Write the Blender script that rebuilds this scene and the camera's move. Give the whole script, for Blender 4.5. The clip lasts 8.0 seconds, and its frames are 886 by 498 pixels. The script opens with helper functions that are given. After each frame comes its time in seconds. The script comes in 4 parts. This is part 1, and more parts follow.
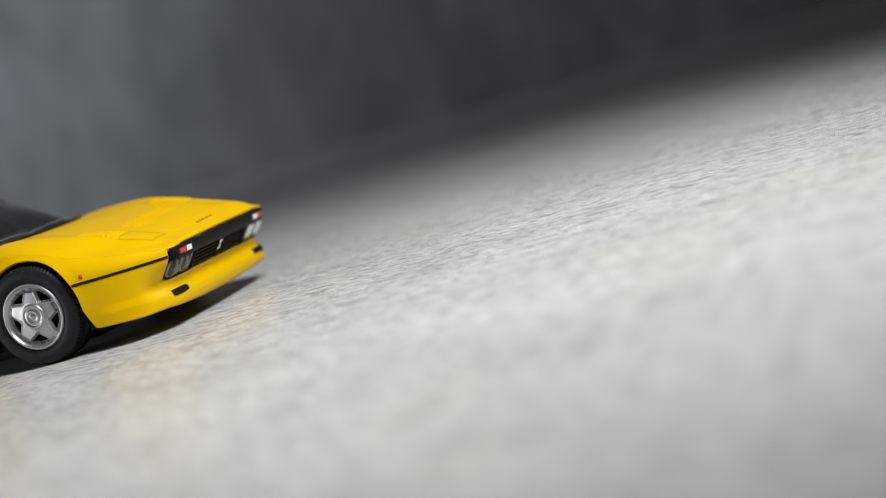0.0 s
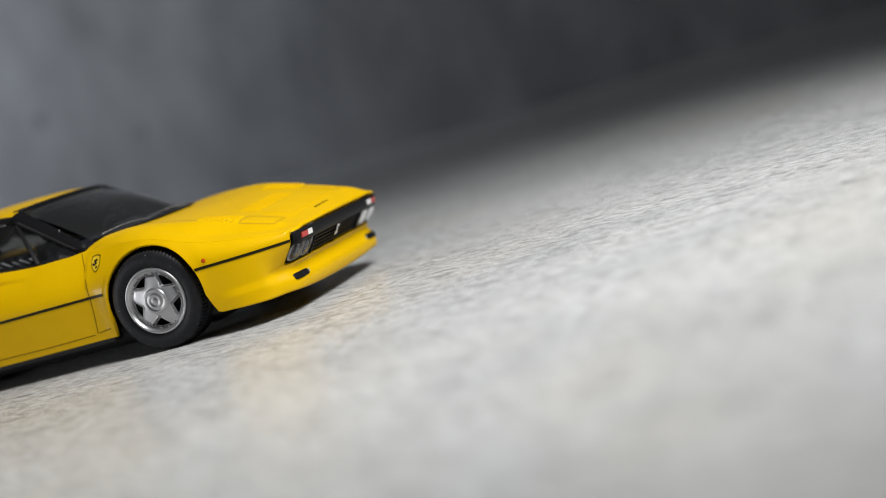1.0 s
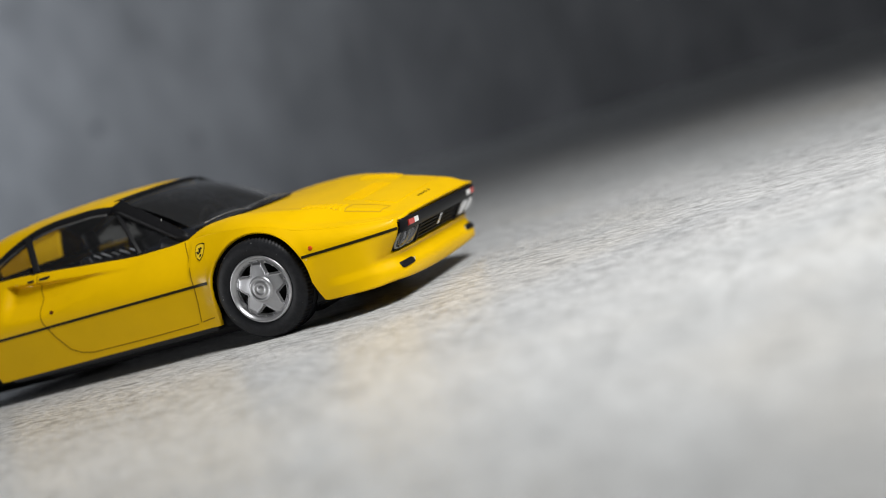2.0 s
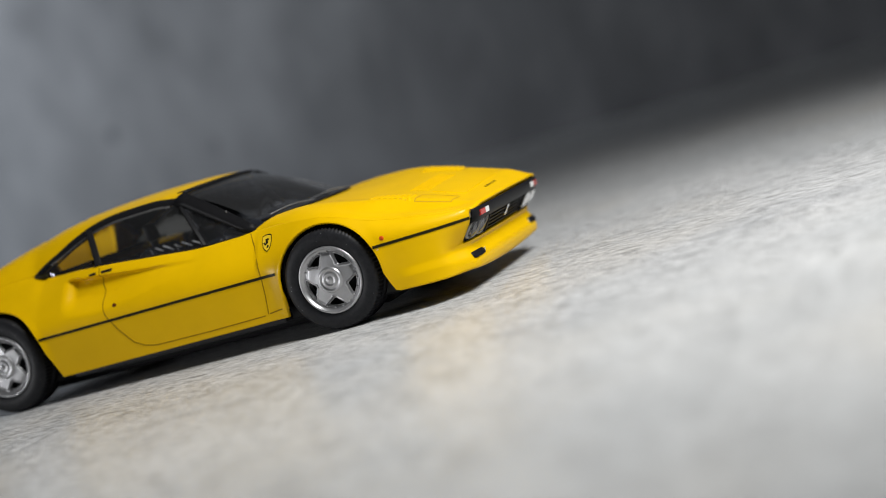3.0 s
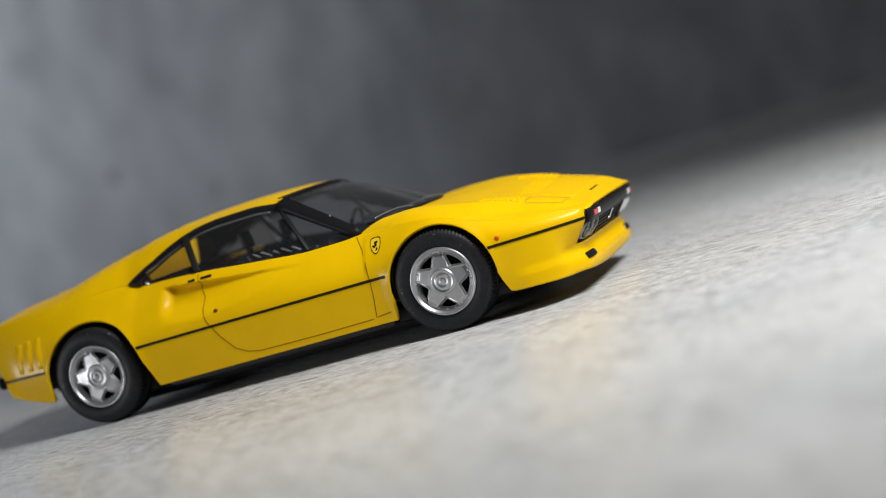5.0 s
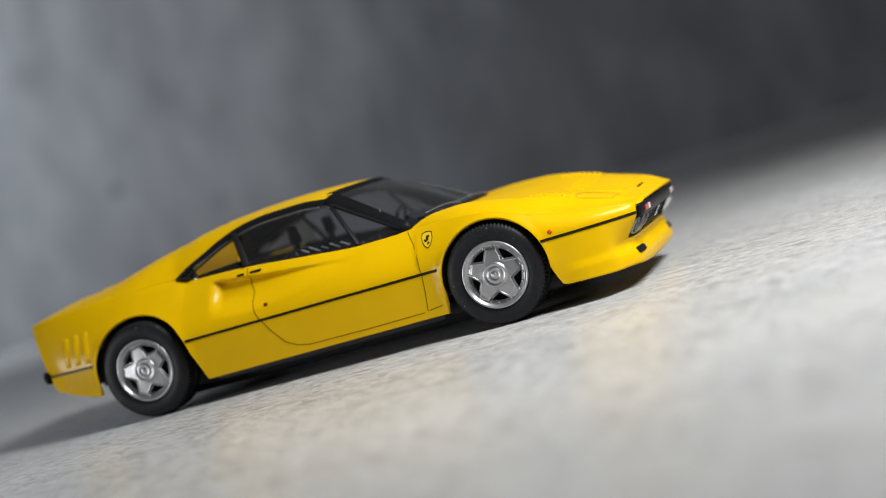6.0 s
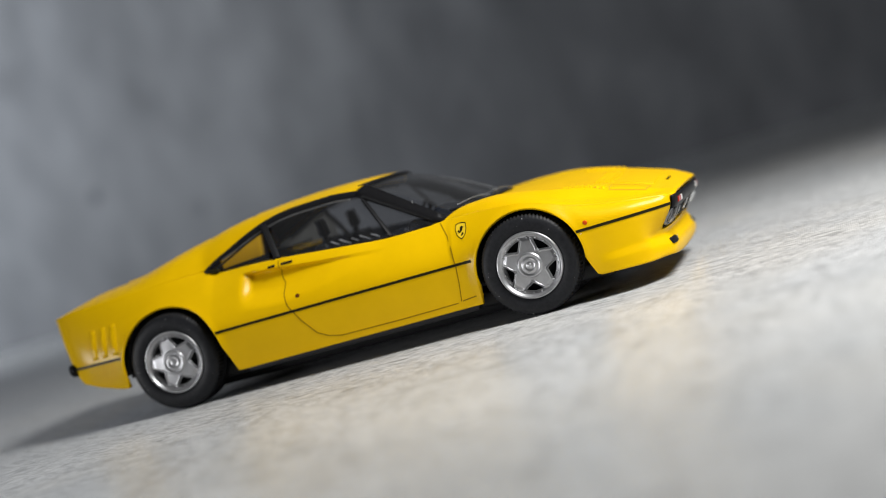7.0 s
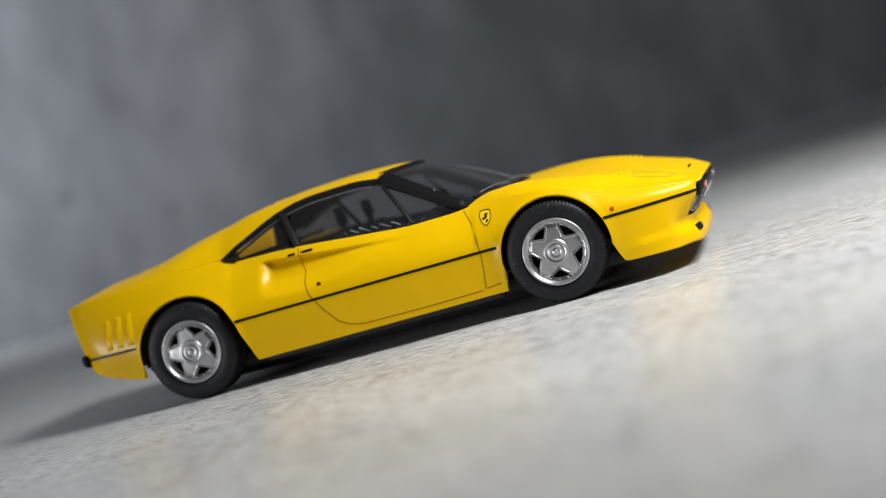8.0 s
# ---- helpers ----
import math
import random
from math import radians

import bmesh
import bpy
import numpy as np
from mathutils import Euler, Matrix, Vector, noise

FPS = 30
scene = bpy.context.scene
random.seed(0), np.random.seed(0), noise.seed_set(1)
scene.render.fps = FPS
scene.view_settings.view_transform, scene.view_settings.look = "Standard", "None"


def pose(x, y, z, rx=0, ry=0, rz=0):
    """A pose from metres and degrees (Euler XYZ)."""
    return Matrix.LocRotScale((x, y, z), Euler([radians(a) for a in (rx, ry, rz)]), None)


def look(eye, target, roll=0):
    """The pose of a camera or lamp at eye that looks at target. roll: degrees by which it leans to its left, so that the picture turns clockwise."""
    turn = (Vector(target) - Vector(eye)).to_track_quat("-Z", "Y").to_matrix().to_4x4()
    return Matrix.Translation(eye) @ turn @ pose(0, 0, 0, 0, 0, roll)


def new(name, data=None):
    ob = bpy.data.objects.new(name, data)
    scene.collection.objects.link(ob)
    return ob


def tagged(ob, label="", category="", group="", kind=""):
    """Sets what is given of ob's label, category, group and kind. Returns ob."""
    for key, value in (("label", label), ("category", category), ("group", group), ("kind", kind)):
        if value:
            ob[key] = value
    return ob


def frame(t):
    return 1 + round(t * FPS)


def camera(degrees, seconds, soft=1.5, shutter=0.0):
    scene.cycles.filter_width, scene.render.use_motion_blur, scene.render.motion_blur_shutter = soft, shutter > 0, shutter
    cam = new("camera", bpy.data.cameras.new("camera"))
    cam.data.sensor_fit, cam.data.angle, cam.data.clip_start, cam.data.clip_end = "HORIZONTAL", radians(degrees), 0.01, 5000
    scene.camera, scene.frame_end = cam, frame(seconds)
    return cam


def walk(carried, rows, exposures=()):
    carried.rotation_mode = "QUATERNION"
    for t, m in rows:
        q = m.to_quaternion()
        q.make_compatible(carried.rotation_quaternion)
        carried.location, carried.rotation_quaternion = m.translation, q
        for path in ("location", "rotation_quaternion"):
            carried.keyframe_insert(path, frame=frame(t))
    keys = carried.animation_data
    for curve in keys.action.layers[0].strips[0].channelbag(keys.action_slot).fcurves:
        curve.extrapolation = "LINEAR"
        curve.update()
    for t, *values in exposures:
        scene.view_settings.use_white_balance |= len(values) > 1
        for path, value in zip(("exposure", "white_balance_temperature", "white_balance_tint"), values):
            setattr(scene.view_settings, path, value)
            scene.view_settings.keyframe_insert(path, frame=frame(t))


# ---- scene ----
cam = camera(34.82, 8.0, soft=1.0)
PATH = [
    (0, look((0.09758, -0.12718, 0.01667), (0.05084, 0.01408, -0.00228), -16.79)),
    (0.5, look((0.09382, -0.12818, 0.01677), (0.04460, 0.01238, -0.00115), -16.97)),
    (1, look((0.09081, -0.12843, 0.01691), (0.03910, 0.01131, -0.00036), -17.10)),
    (1.5, look((0.08709, -0.12894, 0.01667), (0.03323, 0.01013, 0.00058), -17.18)),
    (2, look((0.08366, -0.12970, 0.01643), (0.02890, 0.00916, 0.00165), -17.22)),
    (3.5, look((0.07299, -0.13206, 0.01634), (0.01999, 0.00766, 0.00328), -17.26)),
    (4, look((0.06971, -0.13300, 0.01636), (0.01828, 0.00737, 0.00417), -17.35)),
    (4.5, look((0.06595, -0.13426, 0.01606), (0.01588, 0.00674, 0.00540), -17.36)),
    (6, look((0.05626, -0.13944, 0.01498), (0.00964, 0.00294, 0.00765), -16.89)),
    (6.5, look((0.05321, -0.14100, 0.01489), (0.00819, 0.00190, 0.00769), -16.77)),
    (7, look((0.04954, -0.14241, 0.01492), (0.00713, 0.00129, 0.00781), -16.68)),
    (7.5, look((0.04585, -0.14315, 0.01491), (0.00591, 0.00126, 0.00775), -16.65)),
    (8, look((0.04253, -0.14353, 0.01493), (0.00492, 0.00147, 0.00719), -16.65)),
]
cam.data.dof.use_dof = True
cam.data.dof.focus_distance = 0.1315
cam.data.dof.aperture_fstop = 21.0
walk(cam, PATH, [(0, -0.27), (2, -0.19), (4, -0.06), (6, 0.11), (8, 0.22)])

# ---- light ----
world = bpy.data.worlds.new("world")
scene.world = world
world.use_nodes = True
world.node_tree.nodes["Background"].inputs[0].default_value = (0.75, 0.85, 1.0, 1)
world.node_tree.nodes["Background"].inputs[1].default_value = 0.05


def area_lamp(name, eye, target, size, watts, colour, size_y=None):
    data = bpy.data.lights.new(name, "AREA")
    data.shape = "RECTANGLE"
    data.size, data.size_y = size, size_y or size
    data.energy, data.color = watts, colour
    ob = new(name, data)
    ob.matrix_world = look(eye, target)
    return ob


lamp = bpy.data.lights.new("desk_lamp_light", "SPOT")
lamp.energy, lamp.color, lamp.shadow_soft_size = 1.88, (0.985, 0.985, 0.975), 0.038
lamp.spot_size, lamp.spot_blend = radians(90.5), 0.96
new("desk_lamp_light", lamp).matrix_world = look((0.118, -0.038, 0.127), (0.0580, -0.0108, 0))
# unseen lamp, added to brighten the left side of the backdrop
area_lamp("wall_fill_light", (-0.36, 0.10, 0.10), (-0.34, 0.29, 0.19), 0.14, 1.46, (0.86, 0.93, 1.0), 0.12)
# unseen low fill lamp, added to brighten the car's flank
area_lamp("flank_fill_light", (-0.62, -0.40, 0.06), (-0.02, 0.0, 0.01), 0.4, 2.4, (0.97, 0.98, 1.0), 0.10)

# ---- materials ----


def material(name, colour, rough=0.5, metal=0.0, coat=0.0, spec=0.5):
    m = bpy.data.materials.new(name)
    m.use_nodes = True
    p = m.node_tree.nodes["Principled BSDF"]
    p.inputs["Base Color"].default_value = (*colour, 1)
    p.inputs["Roughness"].default_value = rough
    p.inputs["Metallic"].default_value = metal
    p.inputs["Coat Weight"].default_value = coat
    p.inputs["Coat Roughness"].default_value = 0.2
    p.inputs["Specular IOR Level"].default_value = spec
    return m


def node(m, kind, **values):
    n = m.node_tree.nodes.new(kind)
    for key, value in values.items():
        n.inputs[key].default_value = value
    return n


def noise_node(m, scale, detail=4.0, rough=0.6, stretch=(1, 1, 1)):
    tree = m.node_tree
    coords = tree.nodes.new("ShaderNodeTexCoord")
    mapping = tree.nodes.new("ShaderNodeMapping")
    mapping.inputs["Scale"].default_value = stretch
    tree.links.new(coords.outputs["Object"], mapping.inputs["Vector"])
    n = node(m, "ShaderNodeTexNoise", Scale=scale, Detail=detail, Roughness=rough)
    tree.links.new(mapping.outputs["Vector"], n.inputs["Vector"])
    return n.outputs["Fac"]


def ramp(m, fac, stops):
    r = m.node_tree.nodes.new("ShaderNodeValToRGB")
    while len(r.color_ramp.elements) < len(stops):
        r.color_ramp.elements.new(0.5)
    for e, (pos, c) in zip(r.color_ramp.elements, stops):
        e.position, e.color = pos, (*c, 1) if len(c) == 3 else c
    m.node_tree.links.new(fac, r.inputs["Fac"])
    return r.outputs["Color"]


def mix(m, fac, a, b, blend="MIX"):
    n = m.node_tree.nodes.new("ShaderNodeMix")
    n.data_type, n.blend_type = "RGBA", blend
    for value, socket in ((fac, n.inputs[0]), (a, n.inputs[6]), (b, n.inputs[7])):
        if isinstance(value, (int, float)):
            socket.default_value = value
        elif isinstance(value, tuple):
            socket.default_value = (*value, 1)
        else:
            m.node_tree.links.new(value, socket)
    return n.outputs[2]


def bump(m, height, strength, distance):
    n = node(m, "ShaderNodeBump", Strength=strength, Distance=distance)
    m.node_tree.links.new(height, n.inputs["Height"])
    p = m.node_tree.nodes["Principled BSDF"]
    old = [l.from_socket for l in p.inputs["Normal"].links]
    if old:
        m.node_tree.links.new(old[0], n.inputs["Normal"])
    m.node_tree.links.new(n.outputs["Normal"], p.inputs["Normal"])


def base(m, socket):
    m.node_tree.links.new(socket, m.node_tree.nodes["Principled BSDF"].inputs["Base Color"])


def rough_by(m, fac, lo, hi):
    n = node(m, "ShaderNodeMapRange", **{"To Min": lo, "To Max": hi})
    m.node_tree.links.new(fac, n.inputs["Value"])
    m.node_tree.links.new(n.outputs["Result"], m.node_tree.nodes["Principled BSDF"].inputs["Roughness"])


def worn(m, dark, light, scale=2500, relief=0.00002, strength=0.15):
    """Grain and soft stains over a plain material."""
    fine, broad = noise_node(m, scale, 5), noise_node(m, scale / 9, 3)
    base(m, mix(m, broad, ramp(m, fine, [(0.3, dark), (0.7, light)]), light, "MIX"))
    bump(m, fine, strength, relief)
    return m


YELLOW = material("yellow_paint", (0.72, 0.43, 0.003), 0.45, 0.0, 0.24, 0.03)
base(YELLOW, ramp(YELLOW, noise_node(YELLOW, 300, 3), [(0.3, (0.66, 0.395, 0.0004)), (0.7, (0.70, 0.42, 0.0007))]))
bump(YELLOW, noise_node(YELLOW, 500, 2), 0.03, 0.00003)
BLACK = worn(material("black_trim", (0.012, 0.012, 0.013), 0.35, 0, 0, 0.04), (0.008, 0.008, 0.009), (0.013, 0.013, 0.014))
DUST = (0.3, 0.3, 0.3)
RUBBER = worn(material("tyre_rubber", (0.012, 0.012, 0.013), 0.5, 0, 0, 0.16), (0.008, 0.008, 0.009), (0.015, 0.015, 0.017), 3000, 0.00004, 0.3)
base(RUBBER, mix(RUBBER, ramp(RUBBER, noise_node(RUBBER, 4200, 1, 0.4), [(0.79, (0, 0, 0)), (0.81, (1, 1, 1))]), ramp(RUBBER, noise_node(RUBBER, 3000, 5), [(0.3, (0.009, 0.0095, 0.011)), (0.7, (0.017, 0.0175, 0.02))]), DUST))
SILVER = worn(material("silver_paint", (0.4, 0.4, 0.41), 0.36, 0.8), (0.33, 0.33, 0.34), (0.43, 0.43, 0.44), 2500, 0.00002, 0.08)
CHASSIS = worn(material("chassis_plastic", (0.01, 0.01, 0.011), 0.5, 0, 0, 0.2), (0.012, 0.012, 0.013), (0.022, 0.022, 0.024))
INTERIOR = worn(material("interior_plastic", (0.016, 0.018, 0.024), 0.28, 0, 0, 0.2), (0.008, 0.0095, 0.013), (0.015, 0.017, 0.023))
SEAM = material("shut_line_paint", (0.22, 0.125, 0.002), 0.6, 0, 0, 0.08)
LINE = worn(material("black_line_paint", (0.02, 0.018, 0.008), 0.4, 0, 0, 0.08), (0.010, 0.009, 0.004), (0.02, 0.017, 0.006))
RED = material("red_lens", (0.45, 0.03, 0.02), 0.2, 0, 0.5)
ORANGE = worn(material("orange_lens", (0.6, 0.09, 0.01), 0.3, 0, 0, 0.15), (0.4, 0.035, 0.004), (0.62, 0.085, 0.006))
WHITE = material("white_lens", (0.78, 0.78, 0.76), 0.2, 0, 0.5)
CHROME = worn(material("bare_metal", (0.7, 0.7, 0.7), 0.22, 1.0), (0.6, 0.6, 0.6), (0.75, 0.75, 0.75))
LAMP_DARK = worn(material("lamp_reflector", (0.2, 0.2, 0.21), 0.25, 0.8), (0.12, 0.12, 0.13), (0.35, 0.35, 0.36))
DECAL = worn(material("decal_yellow", (0.75, 0.5, 0.01), 0.4), (0.7, 0.45, 0.01), (0.8, 0.54, 0.015))


def glass(name, tint, gloss, haze=0.0, ior=1.5):
    m = bpy.data.materials.new(name)
    m.use_nodes = True
    tree = m.node_tree
    tree.nodes.remove(tree.nodes["Principled BSDF"])
    clear = node(m, "ShaderNodeBsdfTransparent", Color=(*tint, 1))
    shine = node(m, "ShaderNodeBsdfGlossy", Color=(0.9, 0.9, 0.9, 1), Roughness=gloss)
    fres = node(m, "ShaderNodeFresnel", IOR=ior)
    both = tree.nodes.new("ShaderNodeMixShader")
    tree.links.new(fres.outputs[0], both.inputs[0])
    tree.links.new(clear.outputs[0], both.inputs[1])
    tree.links.new(shine.outputs[0], both.inputs[2])
    # pale diffuse film imitates the sheen of room light on the glass
    film = node(m, "ShaderNodeBsdfDiffuse", Color=(0.55, 0.56, 0.58, 1))
    hazed = node(m, "ShaderNodeMixShader", Fac=haze)
    tree.links.new(both.outputs[0], hazed.inputs[1])
    tree.links.new(film.outputs[0], hazed.inputs[2])
    tree.links.new(hazed.outputs[0], tree.nodes["Material Output"].inputs["Surface"])
    return m


GLASS = glass("smoked_glass", (0.80, 0.80, 0.81), 0.04, 0.016)
SCREEN_GLASS = glass("windscreen_glass", (0.76, 0.76, 0.76), 0.05, 0.025)
# quarter panes tinted darker to tone down the bright cabin behind
QUARTER_GLASS = glass("quarter_glass", (0.54, 0.51, 0.44), 0.05, 0.02)

def blot(m, tone, at, size, depth, colour=(0.035, 0.035, 0.04)):
    """A dark stain of ragged outline round a place."""
    tree = m.node_tree
    coords = tree.nodes.new("ShaderNodeTexCoord")
    far = node(m, "ShaderNodeVectorMath")
    far.operation = "DISTANCE"
    tree.links.new(coords.outputs["Object"], far.inputs[0])
    far.inputs[1].default_value = at
    wob = node(m, "ShaderNodeMath")
    wob.operation = "MULTIPLY_ADD"
    tree.links.new(noise_node(m, 1.2 / size, 4), wob.inputs[0])
    wob.inputs[1].default_value = size * 1.4
    tree.links.new(far.outputs["Value"], wob.inputs[2])
    fade = node(m, "ShaderNodeMapRange", **{"From Min": size * 0.9, "From Max": size * 1.8, "To Min": depth, "To Max": 0.0})
    tree.links.new(wob.outputs[0], fade.inputs["Value"])
    return mix(m, fade.outputs["Result"], tone, colour)


# printed concrete sheet of the floor
FLOOR = material("printed_concrete_sheet", (0.55, 0.55, 0.54), 0.3, 0, 0, 0.33)
cloud = noise_node(FLOOR, 24, 6, 0.62)
tone = ramp(FLOOR, cloud, [(0.28, (0.62, 0.635, 0.645)), (0.45, (0.71, 0.72, 0.72)), (0.58, (0.79, 0.795, 0.79)), (0.75, (0.67, 0.68, 0.685))])
warm = ramp(FLOOR, noise_node(FLOOR, 34, 5, 0.6, (1, 0.6, 1)), [(0.50, (0, 0, 0)), (0.66, (1, 1, 1))])
tone = mix(FLOOR, warm, tone, mix(FLOOR, 0.3, tone, (0.76, 0.70, 0.60)))
cool = ramp(FLOOR, noise_node(FLOOR, 70, 6, 0.65, (0.7, 1, 1)), [(0.50, (0, 0, 0)), (0.66, (1, 1, 1))])
tone = mix(FLOOR, cool, tone, mix(FLOOR, 0.16, tone, (0.36, 0.38, 0.40)))
blotch = ramp(FLOOR, noise_node(FLOOR, 230, 6, 0.72, (0.7, 1, 1)), [(0.52, (0, 0, 0)), (0.62, (1, 1, 1))])
tone = mix(FLOOR, blotch, tone, mix(FLOOR, 0.05, tone, (0.26, 0.265, 0.27)))
# relief of pits and grit is drawn mostly as light and dark colour
pits = noise_node(FLOOR, 3600, 4, 0.62, (0.075, 0.42, 1))
bands = ramp(FLOOR, noise_node(FLOOR, 700, 3, 0.6, (0.05, 1, 1)), [(0.42, (0.1, 0.1, 0.1)), (0.58, (1, 1, 1))])
tone = mix(FLOOR, bands, tone, mix(FLOOR, 0.12, tone, (0.2, 0.2, 0.205)))
speck = mix(FLOOR, 1.0, ramp(FLOOR, pits, [(0.555, (0, 0, 0)), (0.6, (1, 1, 1))]), bands, "MULTIPLY")
tone = mix(FLOOR, speck, tone, mix(FLOOR, 0.64, tone, (0.06, 0.06, 0.062)))
flake = ramp(FLOOR, noise_node(FLOOR, 3600, 4, 0.62, (0.14, 0.7, 1)), [(0.58, (0, 0, 0)), (0.66, (1, 1, 1))])
tone = mix(FLOOR, flake, tone, mix(FLOOR, 0.3, tone, (0.86, 0.865, 0.86)))
grit = noise_node(FLOOR, 6000, 4, 0.75, (0.12, 0.5, 1))
tone = mix(FLOOR, 0.8, tone, ramp(FLOOR, grit, [(0.38, (0.16, 0.16, 0.16)), (0.53, (1, 1, 1))]), "MULTIPLY")
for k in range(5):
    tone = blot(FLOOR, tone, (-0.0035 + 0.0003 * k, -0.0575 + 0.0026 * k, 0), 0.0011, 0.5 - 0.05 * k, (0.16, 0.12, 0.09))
for at in ((-0.0303, -0.0279, 0), (-0.0197, -0.0364, 0), (0.031, -0.0232, 0), (0.045, -0.03, 0)):
    tone = blot(FLOOR, tone, at, 0.0010, 0.5, (0.15, 0.15, 0.155))
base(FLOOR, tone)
rough_by(FLOOR, noise_node(FLOOR, 300, 4), 0.26, 0.34)


def weave(direction):
    coords = FLOOR.node_tree.nodes.new("ShaderNodeTexCoord")
    n = node(FLOOR, "ShaderNodeTexWave", Scale=1650.0, Distortion=2.0, Detail=2.0)
    n.bands_direction = direction
    FLOOR.node_tree.links.new(coords.outputs["Object"], n.inputs["Vector"])
    return n.outputs["Fac"]


threads = mix(FLOOR, 0.5, weave("X"), weave("Y"))
bump(FLOOR, threads, 0.12, 0.00003)
# gaps between the threads are darkened in the colour as well
base(FLOOR, mix(FLOOR, 0.55, tone, ramp(FLOOR, threads, [(0.25, (0.3, 0.3, 0.3)), (0.52, (1, 1, 1))]), "MULTIPLY"))
bump(FLOOR, grit, 0.1, 0.00005)
bump(FLOOR, pits, 0.03, 0.0001)

# grey backdrop board
WALL = material("grey_concrete_board", (0.3, 0.3, 0.31), 0.7, 0, 0, 0.3)
shade = ramp(WALL, noise_node(WALL, 9, 5, 0.6, (1, 1, 0.6)), [(0.3, (0.088, 0.091, 0.097)), (0.5, (0.111, 0.113, 0.12)), (0.72, (0.147, 0.15, 0.157))])
streak = ramp(WALL, noise_node(WALL, 30, 5, 0.6, (1, 1, 0.4)), [(0.33, (0.62, 0.62, 0.63)), (0.67, (1.06, 1.06, 1.06))])
shade = mix(WALL, 0.8, shade, streak, "MULTIPLY")
patches = ramp(WALL, noise_node(WALL, 80, 4, 0.55, (1, 1, 0.5)), [(0.35, (0.78, 0.78, 0.79)), (0.65, (1.12, 1.12, 1.12))])
shade = mix(WALL, 0.85, shade, patches, "MULTIPLY")


BLOTS = [((-0.191, 0.29, 0.043), 0.0036, 0.95), ((-0.1545, 0.29, 0.029), 0.003, 0.6), ((-0.164, 0.29, 0.068), 0.008, 0.25), ((-0.21, 0.29, 0.09), 0.008, 0.3)]
for at, size, depth in BLOTS:
    shade = blot(WALL, shade, at, size, depth)
base(WALL, shade)
bump(WALL, noise_node(WALL, 300, 5), 0.2, 0.0003)
ROOM = worn(material("room_paint", (0.12, 0.12, 0.125), 0.8), (0.10, 0.10, 0.105), (0.14, 0.14, 0.145), 40, 0.001, 0.1)

# ---- building helpers: shapes are given in millimetres ----
MM = 0.001


def finish(bm, angle=35):
    for f in bm.faces:
        f.smooth = True
    for e in bm.edges:
        if len(e.link_faces) == 2 and e.calc_face_angle(0) > radians(angle):
            e.smooth = False


def link(name, bm, mat, parent=None, label="", solid=0.0, angle=35):
    finish(bm, angle)
    if parent:
        # the nose is widened on its left to fit the camera's view
        for v in bm.verts:
            t = min(max((v.co.x - 24) / 9, 0), 1)
            v.co.y *= 1 + (0.115 * t * t * (3 - 2 * t) if v.co.y > 0 else 0)
    bmesh.ops.scale(bm, vec=(MM, MM, MM), verts=bm.verts)
    me = bpy.data.meshes.new(name)
    bm.to_mesh(me)
    bm.free()
    me.materials.append(mat)
    ob = new(name, me)
    ob.parent = parent
    if solid:
        mod = ob.modifiers.new("wall", "SOLIDIFY")
        mod.thickness, mod.offset = solid * MM, -1
    if label:
        tagged(ob, label)
    return ob


part = link


def sheet(bm, rows, flip=False):
    """A surface through rows of points."""
    made = [[bm.verts.new(p) for p in row] for row in rows]
    for a, b in zip(made, made[1:]):
        for i in range(len(a) - 1):
            quad = (a[i], a[i + 1], b[i + 1], b[i])
            bm.faces.new(quad[::-1] if flip else quad)
    return made


def mirrored(rows):
    return [[(p[0], -p[1], p[2]) for p in row] for row in rows]


def block(bm, size, at, turn=None, soft=0.0):
    made = bmesh.ops.create_cube(bm, size=1)["verts"]
    for v in made:
        v.co = Vector((v.co.x * size[0], v.co.y * size[1], v.co.z * size[2]))
    if soft:
        edges = list({e for v in made for e in v.link_edges})
        out = bmesh.ops.bevel(bm, geom=edges, offset=soft, segments=3, affect="EDGES", profile=0.5)
        made = list({v for f in out["faces"] for v in f.verts} | {v for v in made if v.is_valid})
    m = Matrix.Translation(at) @ (turn or Matrix())
    for v in made:
        v.co = m @ v.co
    return made


def spun(bm, profile, steps=64, wave=None):
    """A body of revolution about y; profile: rows of radius, y. wave(i, j) changes a radius."""
    rings = []
    for i in range(steps):
        a = 2 * math.pi * i / steps
        ring = []
        for j, (r, y) in enumerate(profile):
            q = r + (wave(i, j) if wave else 0)
            ring.append(bm.verts.new((q * math.cos(a), y, q * math.sin(a))))
        rings.append(ring)
    for a, b in zip(rings, rings[1:] + rings[:1]):
        for i in range(len(profile) - 1):
            bm.faces.new((a[i], b[i], b[i + 1], a[i + 1]))


def curve(*points):
    """A smooth monotone function through (x, value)."""
    xs, ys = np.array([p[0] for p in points], float), np.array([p[1] for p in points], float)
    d = np.diff(ys) / np.diff(xs)
    m = np.zeros(len(xs))
    m[1:-1] = np.where(d[1:] * d[:-1] > 0, 2 * d[1:] * d[:-1] / (d[1:] + d[:-1] + 1e-12), 0)
    m[0], m[-1] = d[0], d[-1]

    def value(x):
        x = min(max(x, xs[0]), xs[-1])
        i = min(int(np.searchsorted(xs, x, "right")) - 1, len(xs) - 2)
        h = xs[i + 1] - xs[i]
        t = (x - xs[i]) / h
        return float((2 * t**3 - 3 * t**2 + 1) * ys[i] + (t**3 - 2 * t**2 + t) * h * m[i] + (3 * t**2 - 2 * t**3) * ys[i + 1] + (t**3 - t**2) * h * m[i + 1])

    return value


